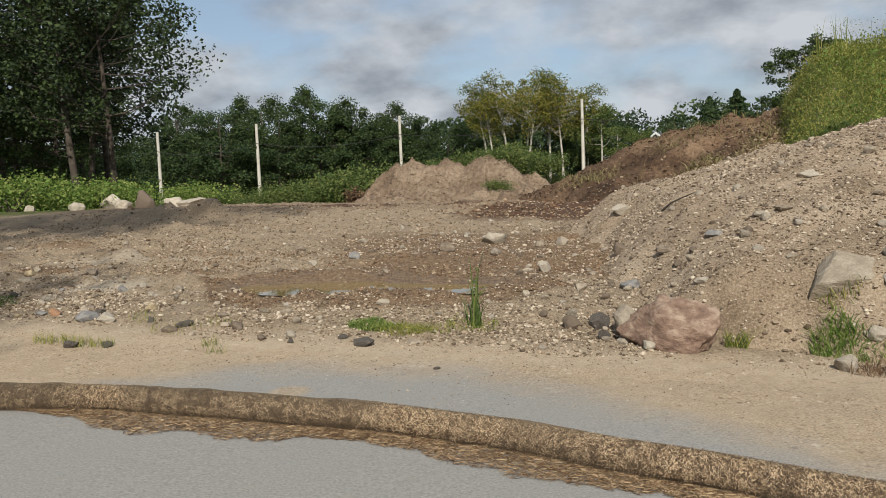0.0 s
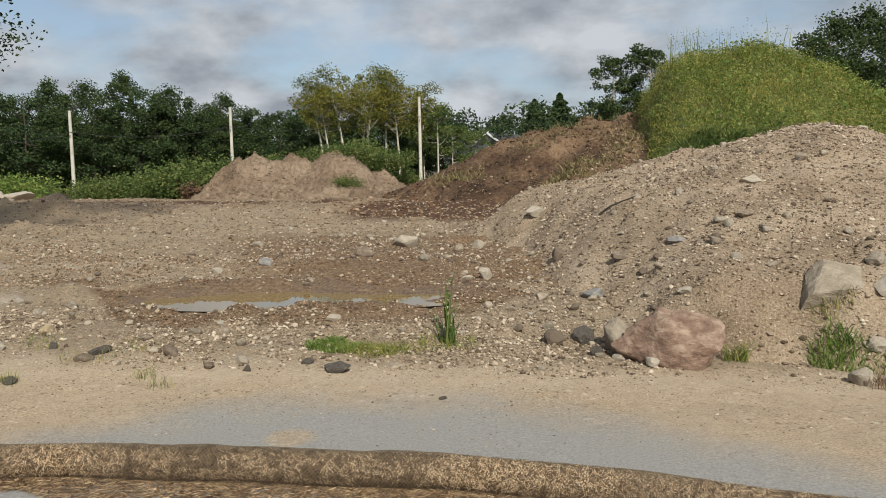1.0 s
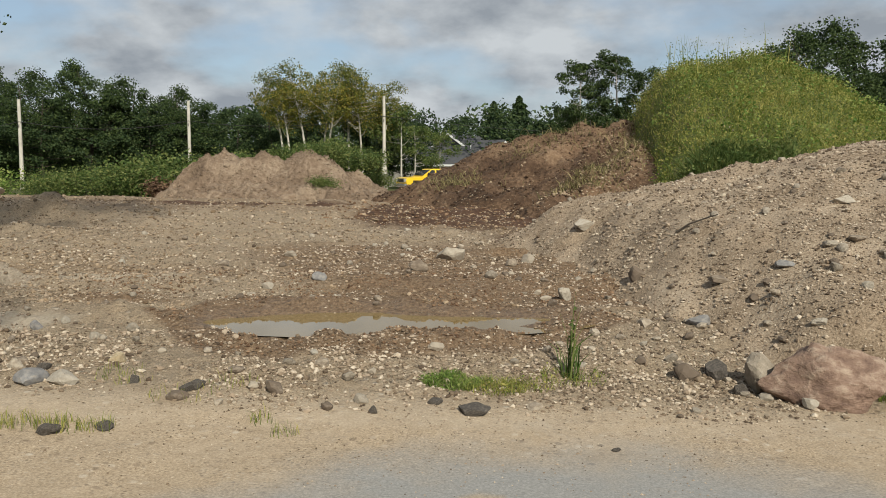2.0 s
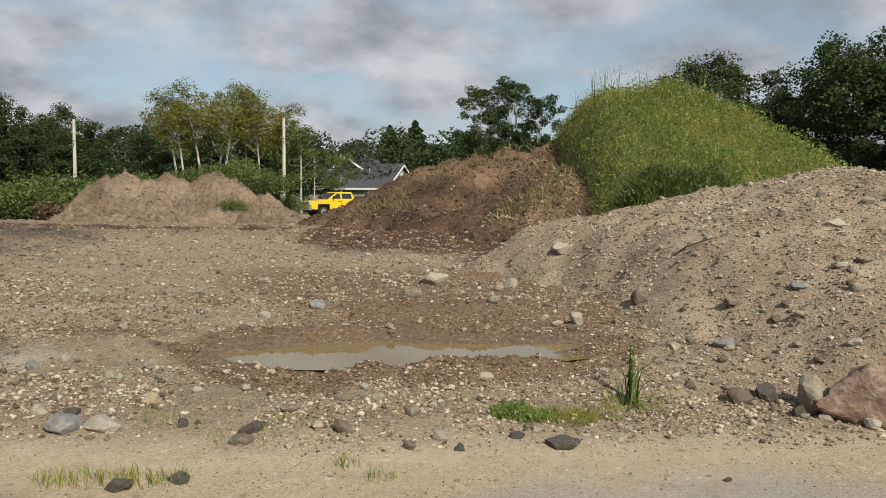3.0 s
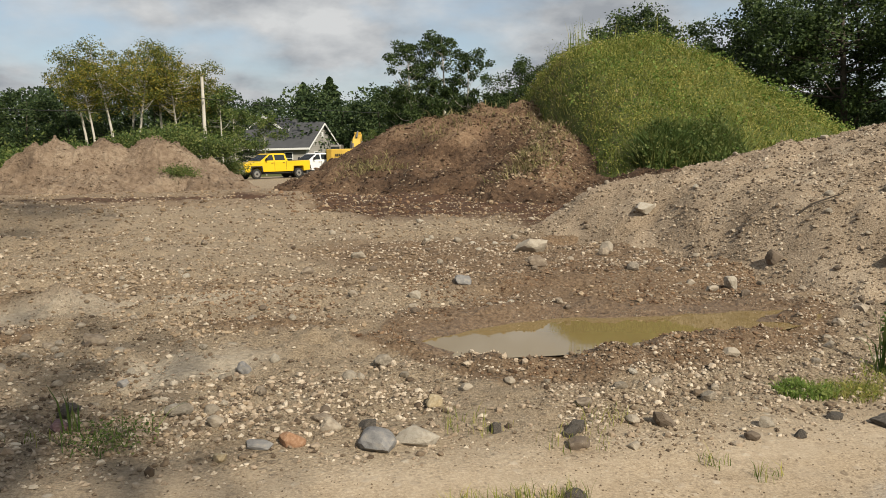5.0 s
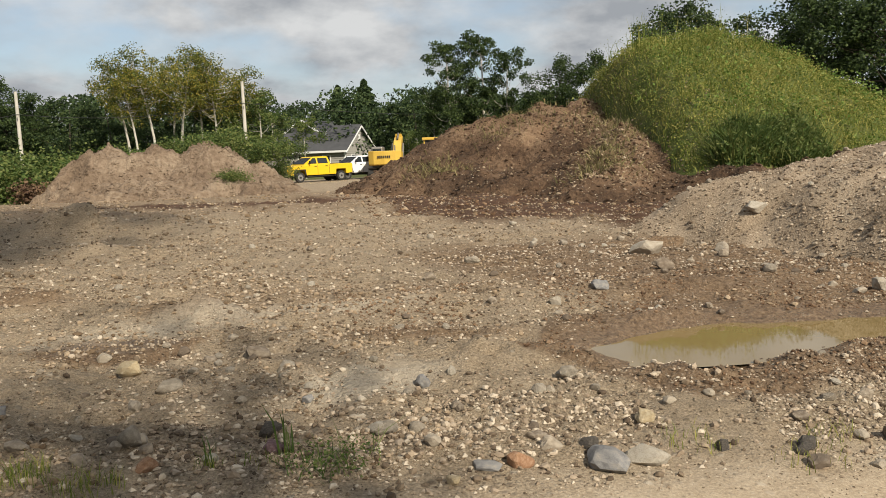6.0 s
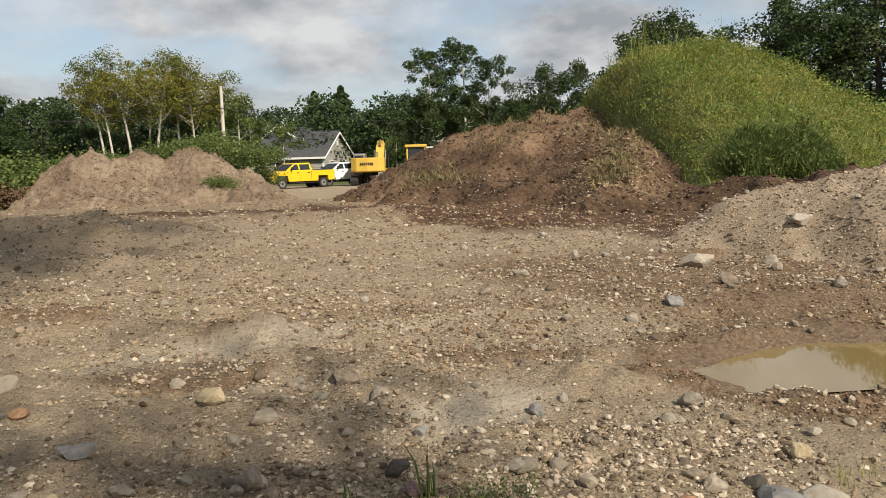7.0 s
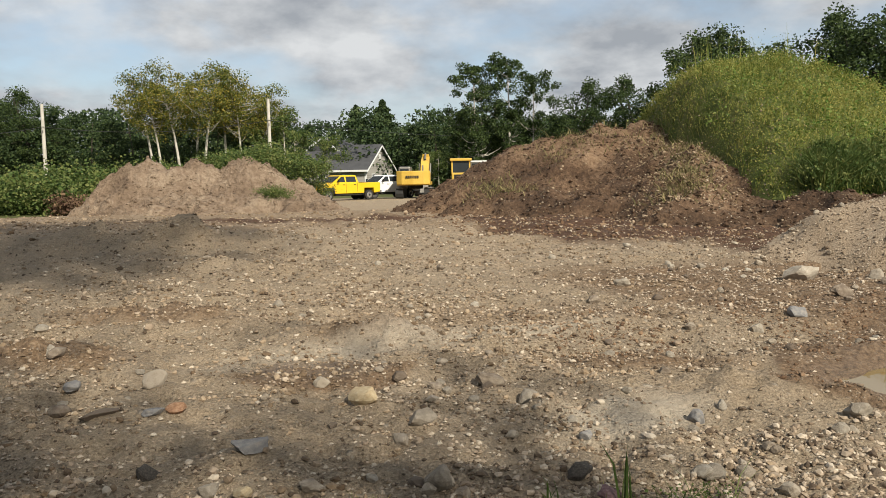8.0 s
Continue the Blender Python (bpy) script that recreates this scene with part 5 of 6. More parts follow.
def build_trees():
    oak = make_tree("oak_tree", 1, 15, 9.5, 0.2, 0.3, 44, 130, 0.24, LEAF_DARK, BARK, "tall dark green broadleaf tree", 0.3, 0.06, 0.12)
    place(oak, -25.3, 33.2, 160, 0.95)
    for x, y, t, s in ((-24.0, 34.2, 250, 0.86), (-33, 33, 200, 1.1), (-31, 41, 30, 1.0), (-37, 38, 290, 1.3), (-42, 46, 100, 1.3), (-35, 48, 250, 1.1)):
        tagged(plant(oak, x, y, t, s), group="tall trees at the clearing edge")
    shady = make_tree("broadleaf_tree", 6, 22, 9.5, 0.4, 0.34, 38, 114, 0.34, LEAF, BARK, "tall broadleaf tree that shades the road", 0.35)
    place(shady, -6.6, -9.4, 0, 0.86)
    crowned = make_tree("broadleaf_tree", 8, 30, 9.0, 0.3, 0.76, 20, 110, 0.4, LEAF, BARK, "very tall tree with a high crown shading the lot", 0.3)
    place(crowned, -4.0, -9.6, 0)
    for x, y, t, s in ((-8.6, -9.6, 140, 0.8), (-7.7, -5.0, 210, 0.62), (-10.2, -5.4, 30, 0.66), (-12.6, -10.5, 80, 0.9), (-22.5, -8.0, 160, 1.05), (-11.5, -15.0, 240, 1.12), (-19.0, -16.0, 300, 1.15), (-30.0, -8.0, 30, 1.05), (-27.0, -16.0, 120, 1.15), (-37.0, -9.0, 200, 1.1)):
        tagged(plant(shady, x, y, t, s), group="tall trees along the road")
    lofty = make_tree("broadleaf_tree", 2, 14, 5.4, 0.17, 0.22, 44, 150, 0.24, LEAF, BIRCH, "slender dark broadleaf tree with a pale trunk", 0.2, 0.0, 0.095)
    place(lofty, 12.9, 80, 0, 0.92)
    for x, y, t, s in ((16.4, 80.5, 80, 0.98), (18.6, 79, 200, 0.85), (14.6, 83, 300, 0.8), (11.8, 82, 30, 0.62)):
        plant(lofty, x, y, t, s)
    wide = make_tree("broadleaf_tree", 3, 15, 9.0, 0.3, 0.12, 46, 200, 0.27, LEAF, BARK, "full dark green broadleaf tree behind the mound", 0.45, 0.0, 0.12)
    place(wide, 26.2, 63, 0, 0.84)
    for x, y, t, s in ((31, 65, 90, 0.9), (36.5, 60, 180, 0.92), (40, 54, 45, 1.0), (36.5, 50, 270, 1.0), (44, 48, 130, 1.0), (33.5, 55, 10, 0.8), (-45, 52, 150, 0.9), (-37, 43, 260, 0.7), (-33.5, 42, 330, 0.6), (-46, 60, 300, 0.8), (41, 43, 220, 0.95), (30.5, 58, 330, 0.65), (37, 44, 60, 0.7), (47, 40, 20, 1.0), (52, 52, 100, 1.0), (22.4, 75, 200, 0.68), (25.2, 73, 20, 0.7)):
        plant(wide, x, y, t, s)
    birch = make_tree("birch_tree", 4, 13.5, 5.6, 0.16, 0.5, 34, 130, 0.19, LEAF_YELLOW, BIRCH, "slender birch with pale bark and yellowing leaves", 0.25, 0.12, 0.11)
    place(birch, -14.5, 88, 180, 1.0)
    for x, y, t, s in ((-17.0, 89, 185, 0.94), (-16.2, 88, 150, 0.9), (-12.2, 87, 30, 1.0), (-10.2, 89, 100, 1.0), (-8.6, 88, 250, 0.92), (-6.6, 90, 320, 0.86), (-13.2, 91, 60, 0.96)):
        plant(birch, x, y, t, s)
    sapling = make_tree("young_tree", 7, 9.5, 4.6, 0.11, 0.25, 20, 85, 0.25, BUSH, BIRCH, "young light green tree with a thin pale trunk", 0.3, 0.0, 0.12)
    place(sapling, -4.5, 88, 0, 1.0)
    for x, y, t, s in ((-6.2, 91, 90, 0.85), (-0.4, 86, 150, 0.68), (-3.2, 93, 300, 0.8), (12.0, 95, 10, 0.5), (13.2, 96, 100, 0.55)):
        plant(sapling, x, y, t, s)
    under = make_tree("broadleaf_tree", 5, 9, 7.0, 0.13, 0.06, 32, 150, 0.24, LEAF_FAR, BARK, "leafy green tree at the wood's edge", 0.4, 0.0, 0.13)
    place(under, -11, 93, 0, 0.95)
    for x, y, t, s in ((-15.5, 94, 40, 0.95), (-7.5, 94, 100, 1.0), (-4.5, 96, 200, 0.9), (-20, 96, 150, 1.0), (11, 109, 10, 0.9), (15, 106, 90, 1.0), (19, 102, 170, 0.95), (23, 97, 220, 0.9), (28, 90, 20, 1.0),
                       (-44, 92, 20, 1.2), (-38, 96, 120, 1.3), (-33, 94, 220, 1.1), (-28, 97, 300, 1.1), (-50, 88, 80, 1.3), (-57, 90, 160, 1.2), (-63, 84, 250, 1.2), (-24, 98, 10, 1.0)):
        plant(under, x, y, t, s)
    for x, y, t, s in ((-47, 94, 0, 1.0), (-41.0, 95, 90, 1.08), (-36, 97, 180, 0.95), (-53, 98, 270, 1.05), (-31, 98, 40, 0.9), (-60, 95, 30, 1.0)):
        plant(wide, x, y, t, s * 0.88)


build_trees()


def build_far_woods():
    """The closed belt of woods behind everything."""
    rng = np.random.default_rng(22)
    spots = []
    for k in range(380):
        x = rng.uniform(-150, 130)
        y = rng.uniform(104, 150) - 0.12 * max(0.0, x - 30)
        h = rng.uniform(8.5, 11.5) + 0.03 * (y - 104)
        top = float(base_z(np.float64(x), np.float64(y))) + h
        m = 1100
        p = rng.normal(size=(m, 3))
        p /= np.linalg.norm(p, axis=1)[:, None]
        lump = 1 + 0.28 * np.sin(p[:, 0] * 5 + k) * np.sin(p[:, 1] * 6 + 2 * k) * np.cos(p[:, 2] * 5)
        w = rng.uniform(2.6, 4.2)
        q = p * (rng.uniform(0.55, 1.0, m) ** 0.4 * lump)[:, None] * [w, w, h * 0.5]
        spots.append(q + [x, y, top - h * 0.5])
    v, f = leaves(rng, np.concatenate(spots), 0.46)
    tagged(new("far_woods", mesh_of("far_woods", v, f, LEAF_FAR)), "distant belt of dense green woods", "woods", kind="stuff")
    pine = thing("pine_tree", (0, 0, 0), "dark pointed pine rising over the woods", "tree")
    v, f = tube([(0, 0, 0), (0, 0, 8), (0.1, 0, 16)], [0.3, 0.2, 0.03], 7)
    new("trunk", mesh_of("trunk", v, f, BARK, True)).parent = pine
    n = 3600
    u = rng.uniform(0, 1, n) ** 0.7
    a = rng.uniform(0, 2 * np.pi, n)
    r = np.minimum(3.0, (1 - u) * 9.0 + 0.15) * (0.8 + 0.2 * np.sin(u * 60)) * rng.uniform(0.3, 1, n)
    v, f = leaves(rng, np.stack([np.cos(a) * r, np.sin(a) * r, 4 + u * 12.2], 1), 0.6)
    new("crown", mesh_of("crown", v, f, LEAF_FAR)).parent = pine
    place(pine, 11.9, 126, 0, 0.83)
    plant(pine, 8.2, 128, 40, 0.79)


build_far_woods()


# ---- weeds, grass and shrubs ----
def build_mound_weeds():
    rng = np.random.default_rng(31)
    n = 150000
    x, y = rng.uniform(1, 32, n), rng.uniform(19.5, 41, n)
    z = green_z(x, y)
    ok = (z > np.maximum(soil_z(x, y), base_z(x, y)) + 0.03) & (gravel_z(x, y) < z)
    front = ok & (y < 37.5)
    p = np.stack([x, y, z - 0.05], 1)[front]
    tall = 0.36 + 0.2 * rough(p[:, 0], p[:, 1], 1.2, 93)
    v, f = blades(rng, p[::2], tall[::2], 0.011, 0.9)
    lp = np.repeat(p, 2, axis=0)
    lp = lp + rng.normal(0, 0.12, lp.shape) * [1, 1, 0] + np.stack([0 * lp[:, 0], 0 * lp[:, 0], rng.uniform(0.05, 0.45, len(lp))], 1)
    lv, lf = leaves(rng, lp, 0.062, 0.0)
    v, f = gather([(v, f), (lv, lf)])
    tagged(new("mound_weeds", mesh_of("mound_weeds", v, f, WEED)), "dense tall weeds and yellowing grass on the mound", "weeds", kind="stuff")
    g = p[(p[:, 1] < 23.4 + 1.6 * rough(p[:, 0], p[:, 1], 1.8, 79)) & (p[:, 0] < 9.0)]
    g = g[rng.integers(0, len(g), 5000)]
    v, f = gather([blades(rng, g, 0.75, 0.016, 0.5), leaves(rng, g[:4500] + np.stack([rng.normal(0, 0.1, 4500), rng.normal(0, 0.1, 4500), rng.uniform(0.1, 0.7, 4500)], 1), 0.11)])
    tagged(new("lush_weeds", mesh_of("lush_weeds", v, f, BUSH)), "lush darker green weeds at the mound's foot", "weeds", kind="stuff")
    c = p[(rough(p[:, 0], p[:, 1], 1.3, 77, 3) > 0.12)]
    c = c[rng.integers(0, len(c), 6000)]
    up = rng.uniform(0.15, 0.75, len(c))
    v, f = leaves(rng, c + np.stack([rng.normal(0, 0.12, len(c)), rng.normal(0, 0.12, len(c)), up], 1), 0.11)
    tagged(new("leafy_weeds", mesh_of("leafy_weeds", v, f, LUSH)), "darker broad-leaved weeds in patches on the mound", "weeds", kind="stuff")
    places = [(4.5, 33.2, 0.9, 260), (6.6, 31.6, 0.7, 420), (5.9, 29.4, 0.6, 420), (4.4, 27.0, 0.6, 320), (-0.4, 30.4, 0.7, 500), (3.2, 24.8, 0.5, 500), (2.2, 33.0, 0.6, 120)]
    w = np.concatenate([np.stack([rng.normal(a, r, k), rng.normal(b, r, k)], 1) for a, b, r, k in places])
    w = np.stack([w[:, 0], w[:, 1], soil_z(w[:, 0], w[:, 1]) - 0.02], 1)
    v, f = blades(rng, w[::2], 0.3, 0.014, 1.0)
    tagged(new("wilted_wisps", mesh_of("wilted_wisps", v, f, DRYGRASS)), "wilted grass wisps dumped with the soil", "grass", kind="stuff")
    # a few lanky stalks along the top
    q = p[(p[:, 2] > 4.6)]
    q = q[rng.integers(0, len(q), 90)]
    v, f = blades(rng, q, 1.25, 0.014, 0.2)
    sv, sf = leaves(rng, np.repeat(q, 6, axis=0) + np.stack([rng.normal(0, 0.1, 540), rng.normal(0, 0.1, 540), rng.uniform(0.6, 1.25, 540)], 1), 0.055)
    v, f = gather([(v, f), (sv, sf)])
    tagged(new("seed_stalks", mesh_of("seed_stalks", v, f, WEED)), "lanky seed stalks standing above the weeds", "weeds", kind="stuff")


build_mound_weeds()


def make_tuft(name, x, y, radius, count, tall, width, mat, label, category="grass", lean=0.5, broad=0, broad_size=0.05, surface=land, kind="stuff"):
    rng = np.random.default_rng(int(abs(x * 977 + y * 131) * 10))
    a, r = rng.uniform(0, 2 * np.pi, count), radius * rng.uniform(0, 1, count) ** 0.6
    px, py = x + np.cos(a) * r, y + np.sin(a) * r * 0.7
    p = np.stack([px, py, surface(px, py) - 0.01], 1)
    v, f = blades(rng, p, tall, width, lean)
    if broad:
        b, s = rng.uniform(0, 2 * np.pi, broad), radius * rng.uniform(0, 1, broad) ** 0.6
        qx, qy = x + np.cos(b) * s, y + np.sin(b) * s * 0.7
        lv, lf = leaves(rng, np.stack([qx, qy, surface(qx, qy) + rng.uniform(0.01, tall * 0.7, broad)], 1), broad_size, 0.0)
        v, f = gather([(v, f), (lv, lf)])
    return tagged(new(name, mesh_of(name, v, f, mat)), label, category, kind=kind)


def build_small_plants():
    make_tuft("tall_weed", 0.2, 8.82, 0.03, 5, 1.0, 0.012, FRESH, "tall narrow green weed with a seed head", "weed", 0.14, 40, 0.05, kind="stuff")
    make_tuft("tall_weed", 0.18, 8.8, 0.1, 26, 0.5, 0.008, FRESH, "narrow green blades round a tall stalk", "weed", 0.4)
    make_tuft("grass_tuft", 0.2, 8.7, 0.34, 150, 0.13, 0.003, WEED, "yellow green grass round a tall weed", "grass", 0.9, 60, 0.03)
    make_tuft("grass_tuft", -0.97, 8.42, 0.28, 700, 0.09, 0.004, LUSH, "low patch of bright green grass among stones", "grass", 1.0, 220, 0.035)
    make_tuft("grass_tuft", -0.6, 8.36, 0.3, 420, 0.09, 0.003, WEED, "thin yellow green grass among stones", "grass", 1.0, 120, 0.03)
    make_tuft("grass_tuft", -0.28, 8.45, 0.26, 220, 0.09, 0.003, WEED, "sparse grass among stones", "grass", 1.0, 60, 0.03)
    make_tuft("weed_clump", 3.98, 8.3, 0.22, 420, 0.13, 0.005, LUSH, "lush green grass at the gravel's foot", "weed", 1.0)
    make_tuft("weed_clump", 4.2, 8.15, 0.24, 300, 0.09, 0.004, LUSH, "low green grass beside a pale stone", "weed", 1.0)
    make_tuft("weed_clump", 4.25, 7.6, 0.3, 260, 0.14, 0.003, DRYWEED, "dry brown weeds at the road edge", "weed", 0.9)
    make_tuft("weed_clump", 3.1, 8.38, 0.14, 90, 0.2, 0.004, WEED, "weeds beside the red boulder", "weed", 0.8)
    make_tuft("weed_clump", 4.1, 8.62, 0.22, 90, 0.17, 0.004, WEED, "thin grass below the buried boulder", "weed", 0.8)
    for x, y, r, n in ((-3.97, 7.12, 0.2, 110), (-3.7, 7.16, 0.16, 90), (-4.31, 7.12, 0.2, 70), (-2.52, 7.42, 0.13, 34), (-2.28, 7.16, 0.13, 30), (-4.42, 7.06, 0.14, 50), (-3.3, 7.9, 0.3, 50), (-2.9, 8.2, 0.25, 40), (-3.9, 8.3, 0.3, 60),
                       (-6.75, 8.6, 0.2, 26), (-7.1, 8.55, 0.1, 22), (-8.16, 8.5, 0.22, 160), (-7.76, 8.32, 0.22, 130)):
        make_tuft("grass_tuft", x, y, r, n, 0.12, 0.0025, WEED, "sparse thin grass on sandy ground", "grass", 0.45)
    make_tuft("tall_weed", -6.62, 8.66, 0.05, 9, 0.34, 0.006, FRESH, "upright green weed on sandy ground", "weed", 0.25)
    make_tuft("tall_weed", -7.08, 8.58, 0.05, 9, 0.26, 0.006, FRESH, "small upright green weed", "weed", 0.3)
    make_tuft("weed_clump", -6.35, 8.4, 0.3, 60, 0.2, 0.003, FRESH, "low spreading dark green weed on sand", "weed", 1.3, 420, 0.022)


build_small_plants()


def build_mound_grass():
    """Wisps of uprooted and dry grass lying on the dumped soil."""
    rng = np.random.default_rng(47)
    spots = []
    for x, y, r, n in ((-0.3, 30.4, 0.9, 700), (1.2, 29.6, 0.6, 160), (5.4, 28.0, 0.9, 600), (6.2, 30.4, 0.9, 500), (6.8, 32.2, 0.8, 500), (3.6, 33.6, 1.3, 500), (7.0, 33.3, 0.6, 250), (2.2, 32.4, 0.7, 200), (3.3, 25.0, 0.7, 600)):
        px, py = rng.normal(x, r * 0.55, n), rng.normal(y, r * 0.55, n)
        spots.append(np.stack([px, py, land(px, py) - 0.02], 1))
    v, f = blades(rng, np.concatenate(spots)[::2], 0.17, 0.01, 1.8)
    tagged(new("uprooted_grass", mesh_of("uprooted_grass", v, f, DRYGRASS)), "wisps of dry uprooted grass on the dumped soil", "grass", kind="stuff")


build_mound_grass()


def make_shrub(name, seed, w, h, count, leaf, mat, label):
    rng = np.random.default_rng(seed)
    ob = thing(name, (0, 0, 0), label, "shrub")
    pieces, spots = [], []
    for k in range(12):
        a, r = rng.uniform(0, 2 * np.pi), w * 0.5 * rng.uniform(0.2, 1) ** 0.7
        tip = np.array([np.cos(a) * r, np.sin(a) * r, h * rng.uniform(0.45, 1.0) * (1 - 0.35 * (2 * r / w) ** 2)])
        pieces.append(tube([(0, 0, 0), tip * [0.4, 0.4, 0.6], tip], [0.03, 0.02, 0.006], 4))
        m = count // 12
        p = rng.normal(size=(m, 3)) * [w * 0.15, w * 0.15, h * 0.16]
        spots.append(np.maximum(tip + p, [-99, -99, 0.02]))
        spots.append(tip * [0.8, 0.8, 0.4] + p[: m // 2])
    v, f = gather(pieces)
    new("stems", mesh_of("stems", v, f, BARK, True)).parent = ob
    v, f = leaves(rng, np.concatenate(spots), leaf, 0.1)
    new("foliage", mesh_of("foliage", v, f, mat)).parent = ob
    return ob


def build_shrubs():
    a = make_shrub("shrub", 51, 4.2, 1.9, 3400, 0.15, BUSH, "rounded green shrub beside the spoil pile")
    place(a, -17.3, 55, 0, 1.45)
    for x, y, t, s in ((-20.5, 55, 60, 1.25), (-23.5, 55, 130, 1.05), (-16.0, 58, 200, 1.55), (-26.5, 57, 20, 0.9), (-20, 59, 280, 1.4), (-15, 60, 90, 1.2), (-29, 60, 170, 0.7), (-24, 63, 230, 1.0), (-36, 64, 20, 1.0), (-33, 60, 110, 0.55), (-27, 66, 310, 1.0), (-31, 70, 0, 0.9)):
        plant(a, x, y, t, s)
    c = make_shrub("shrub", 52, 3.2, 1.5, 2600, 0.14, BUSH, "green shrub on the spoil pile")
    place(c, -7.6, 50.5, 0, 1.0, z=1.9)
    for x, y, z, t, s in ((-5.6, 51.5, 1.5, 60, 0.9), (-10.0, 51, 1.6, 150, 0.85), (-4.6, 53.0, 0.5, 240, 0.6), (-8.0, 53, 1.7, 300, 1.1), (-12.6, 51.5, 1.3, 80, 0.8), (-7.2, 45.6, 0.45, 200, 0.5)):
        o = plant(c, x, y, t, s)
        o.location.z = z
    d = make_shrub("shrub", 53, 2.6, 1.3, 1500, 0.2, DRYWEED, "brown withered shrub among green ones")
    place(d, -17.3, 50.5, 0, 0.9)
    e = make_shrub("weed_bush", 54, 3.4, 1.6, 1700, 0.16, LUSH, "tall yellow-green weeds at the clearing edge")
    place(e, -24, 27.5, 0, 1.0)
    for x, y, t, s in ((-21.0, 29.5, 70, 0.8), (-22.6, 33, 140, 1.0), (-26, 31, 210, 1.05), (-19.8, 33.5, 290, 0.75), (-27.5, 26, 10, 1.0), (-25, 36, 120, 1.0), (-21, 37, 40, 0.9), (-29, 28, 180, 1.1), (-23.5, 24.5, 90, 0.7), (-29, 34, 250, 1.2)):
        plant(e, x, y, t, s)


build_shrubs()
for k, (x, y, w, h) in enumerate(((-20.2, 29.0, 1.0, 0.8), (-19.4, 28.6, 0.9, 0.55), (-18.6, 28.9, 1.0, 0.5), (-17.6, 27.6, 0.75, 0.9), (-17.0, 28.6, 1.0, 0.55), (-16.2, 28.8, 1.3, 0.5), (-20.9, 27.6, 0.8, 0.5), (-22.3, 26.6, 0.6, 0.4))):
    put_stone("boulder", stone_mesh("pale_boulder", 70 + k, PALE if k != 3 else STONE, 3, 0.4), x, y, (w, w * 0.7, h), k * 31 % 60, (0, 0), 0.15,
              "pale boulder in a row before the weeds", "boulder", "row of boulders")


# ---- poles and cables ----
def build_poles():
    tops = []
    for x, y, top in ((-49.5, 75.0, 7.55), (-39.0, 77.0, 7.95), (-25.83, 84.65, 8.54), (-6.07, 83.8, 9.03)):
        z = float(base_z(np.float64(x), np.float64(y)))
        ob = thing("utility_pole", (x, y, z - 0.2), "pale weathered wooden utility pole", "utility pole", "utility poles")
        v, f = tube([(0, 0, 0), (0.01, 0, (top - z) / 2), (0.0, 0, top - z + 0.2)], [0.19, 0.17, 0.14], 12)
        new("post", mesh_of("post", v, f, POLEWOOD, True)).parent = ob
        part("cap", drum(bmesh.new(), (0, 0, top - z + 0.21), 0.15, 0.03, "z", 12, 0.008), POLEWOOD, ob)
        bm = bmesh.new()
        block(bm, (-0.05, -0.24, top - z - 2.3), (0.05, -0.14, top - z - 2.05), 0.01)
        part("bracket", bm, STEEL, ob)
        tops.append((x, y - 0.2, top - 2.0))
    run = [(-80, 72.0, 5.1)] + tops + [(30, 100, 6.4)]
    for a, b in zip(run, run[1:]):
        k = np.linspace(0, 1, 14)[:, None]
        p = np.array(a) + (np.array(b) - a) * k - np.array([0, 0, 1.0]) * 4 * 0.75 * k * (1 - k)
        v, f = tube(p, np.full(14, 0.022), 5)
        tagged(new("overhead_cable", mesh_of("overhead_cable", v, f, WIRE, True)), "sagging black overhead cable between poles", "cable", "overhead cables")


build_poles()


# ---- house beyond the clearing ----
def build_window(parent, x, z, w, h, y=-0.02, axis=0):
    """A sash window set on a wall that faces -y (axis 0) or +x (axis 1)."""
    def slab(bm, a0, a1, z0, z1, d0, d1):
        lo, hi = ((a0, d0, z0), (a1, d1, z1)) if axis == 0 else ((-d1, a0, z0), (-d0, a1, z1))
        return block(bm, lo, hi, 0.008)
    fr = bmesh.new()
    for q in ((x - w / 2 - 0.09, x - w / 2, z - 0.09, z + h + 0.09), (x + w / 2, x + w / 2 + 0.09, z - 0.09, z + h + 0.09), (x - w / 2, x + w / 2, z + h, z + h + 0.09), (x - w / 2, x + w / 2, z - 0.09, z), (x - w / 2, x + w / 2, z + h / 2 - 0.025, z + h / 2 + 0.025)):
        slab(fr, *q, y - 0.05, y)
    window = part("window", fr, TRIM, parent)
    window.matrix_parent_inverse = Matrix.Identity(4)
    part("pane", slab(bmesh.new(), x - w / 2, x + w / 2, z, z + h, y - 0.015, y - 0.005), GLASS, window)


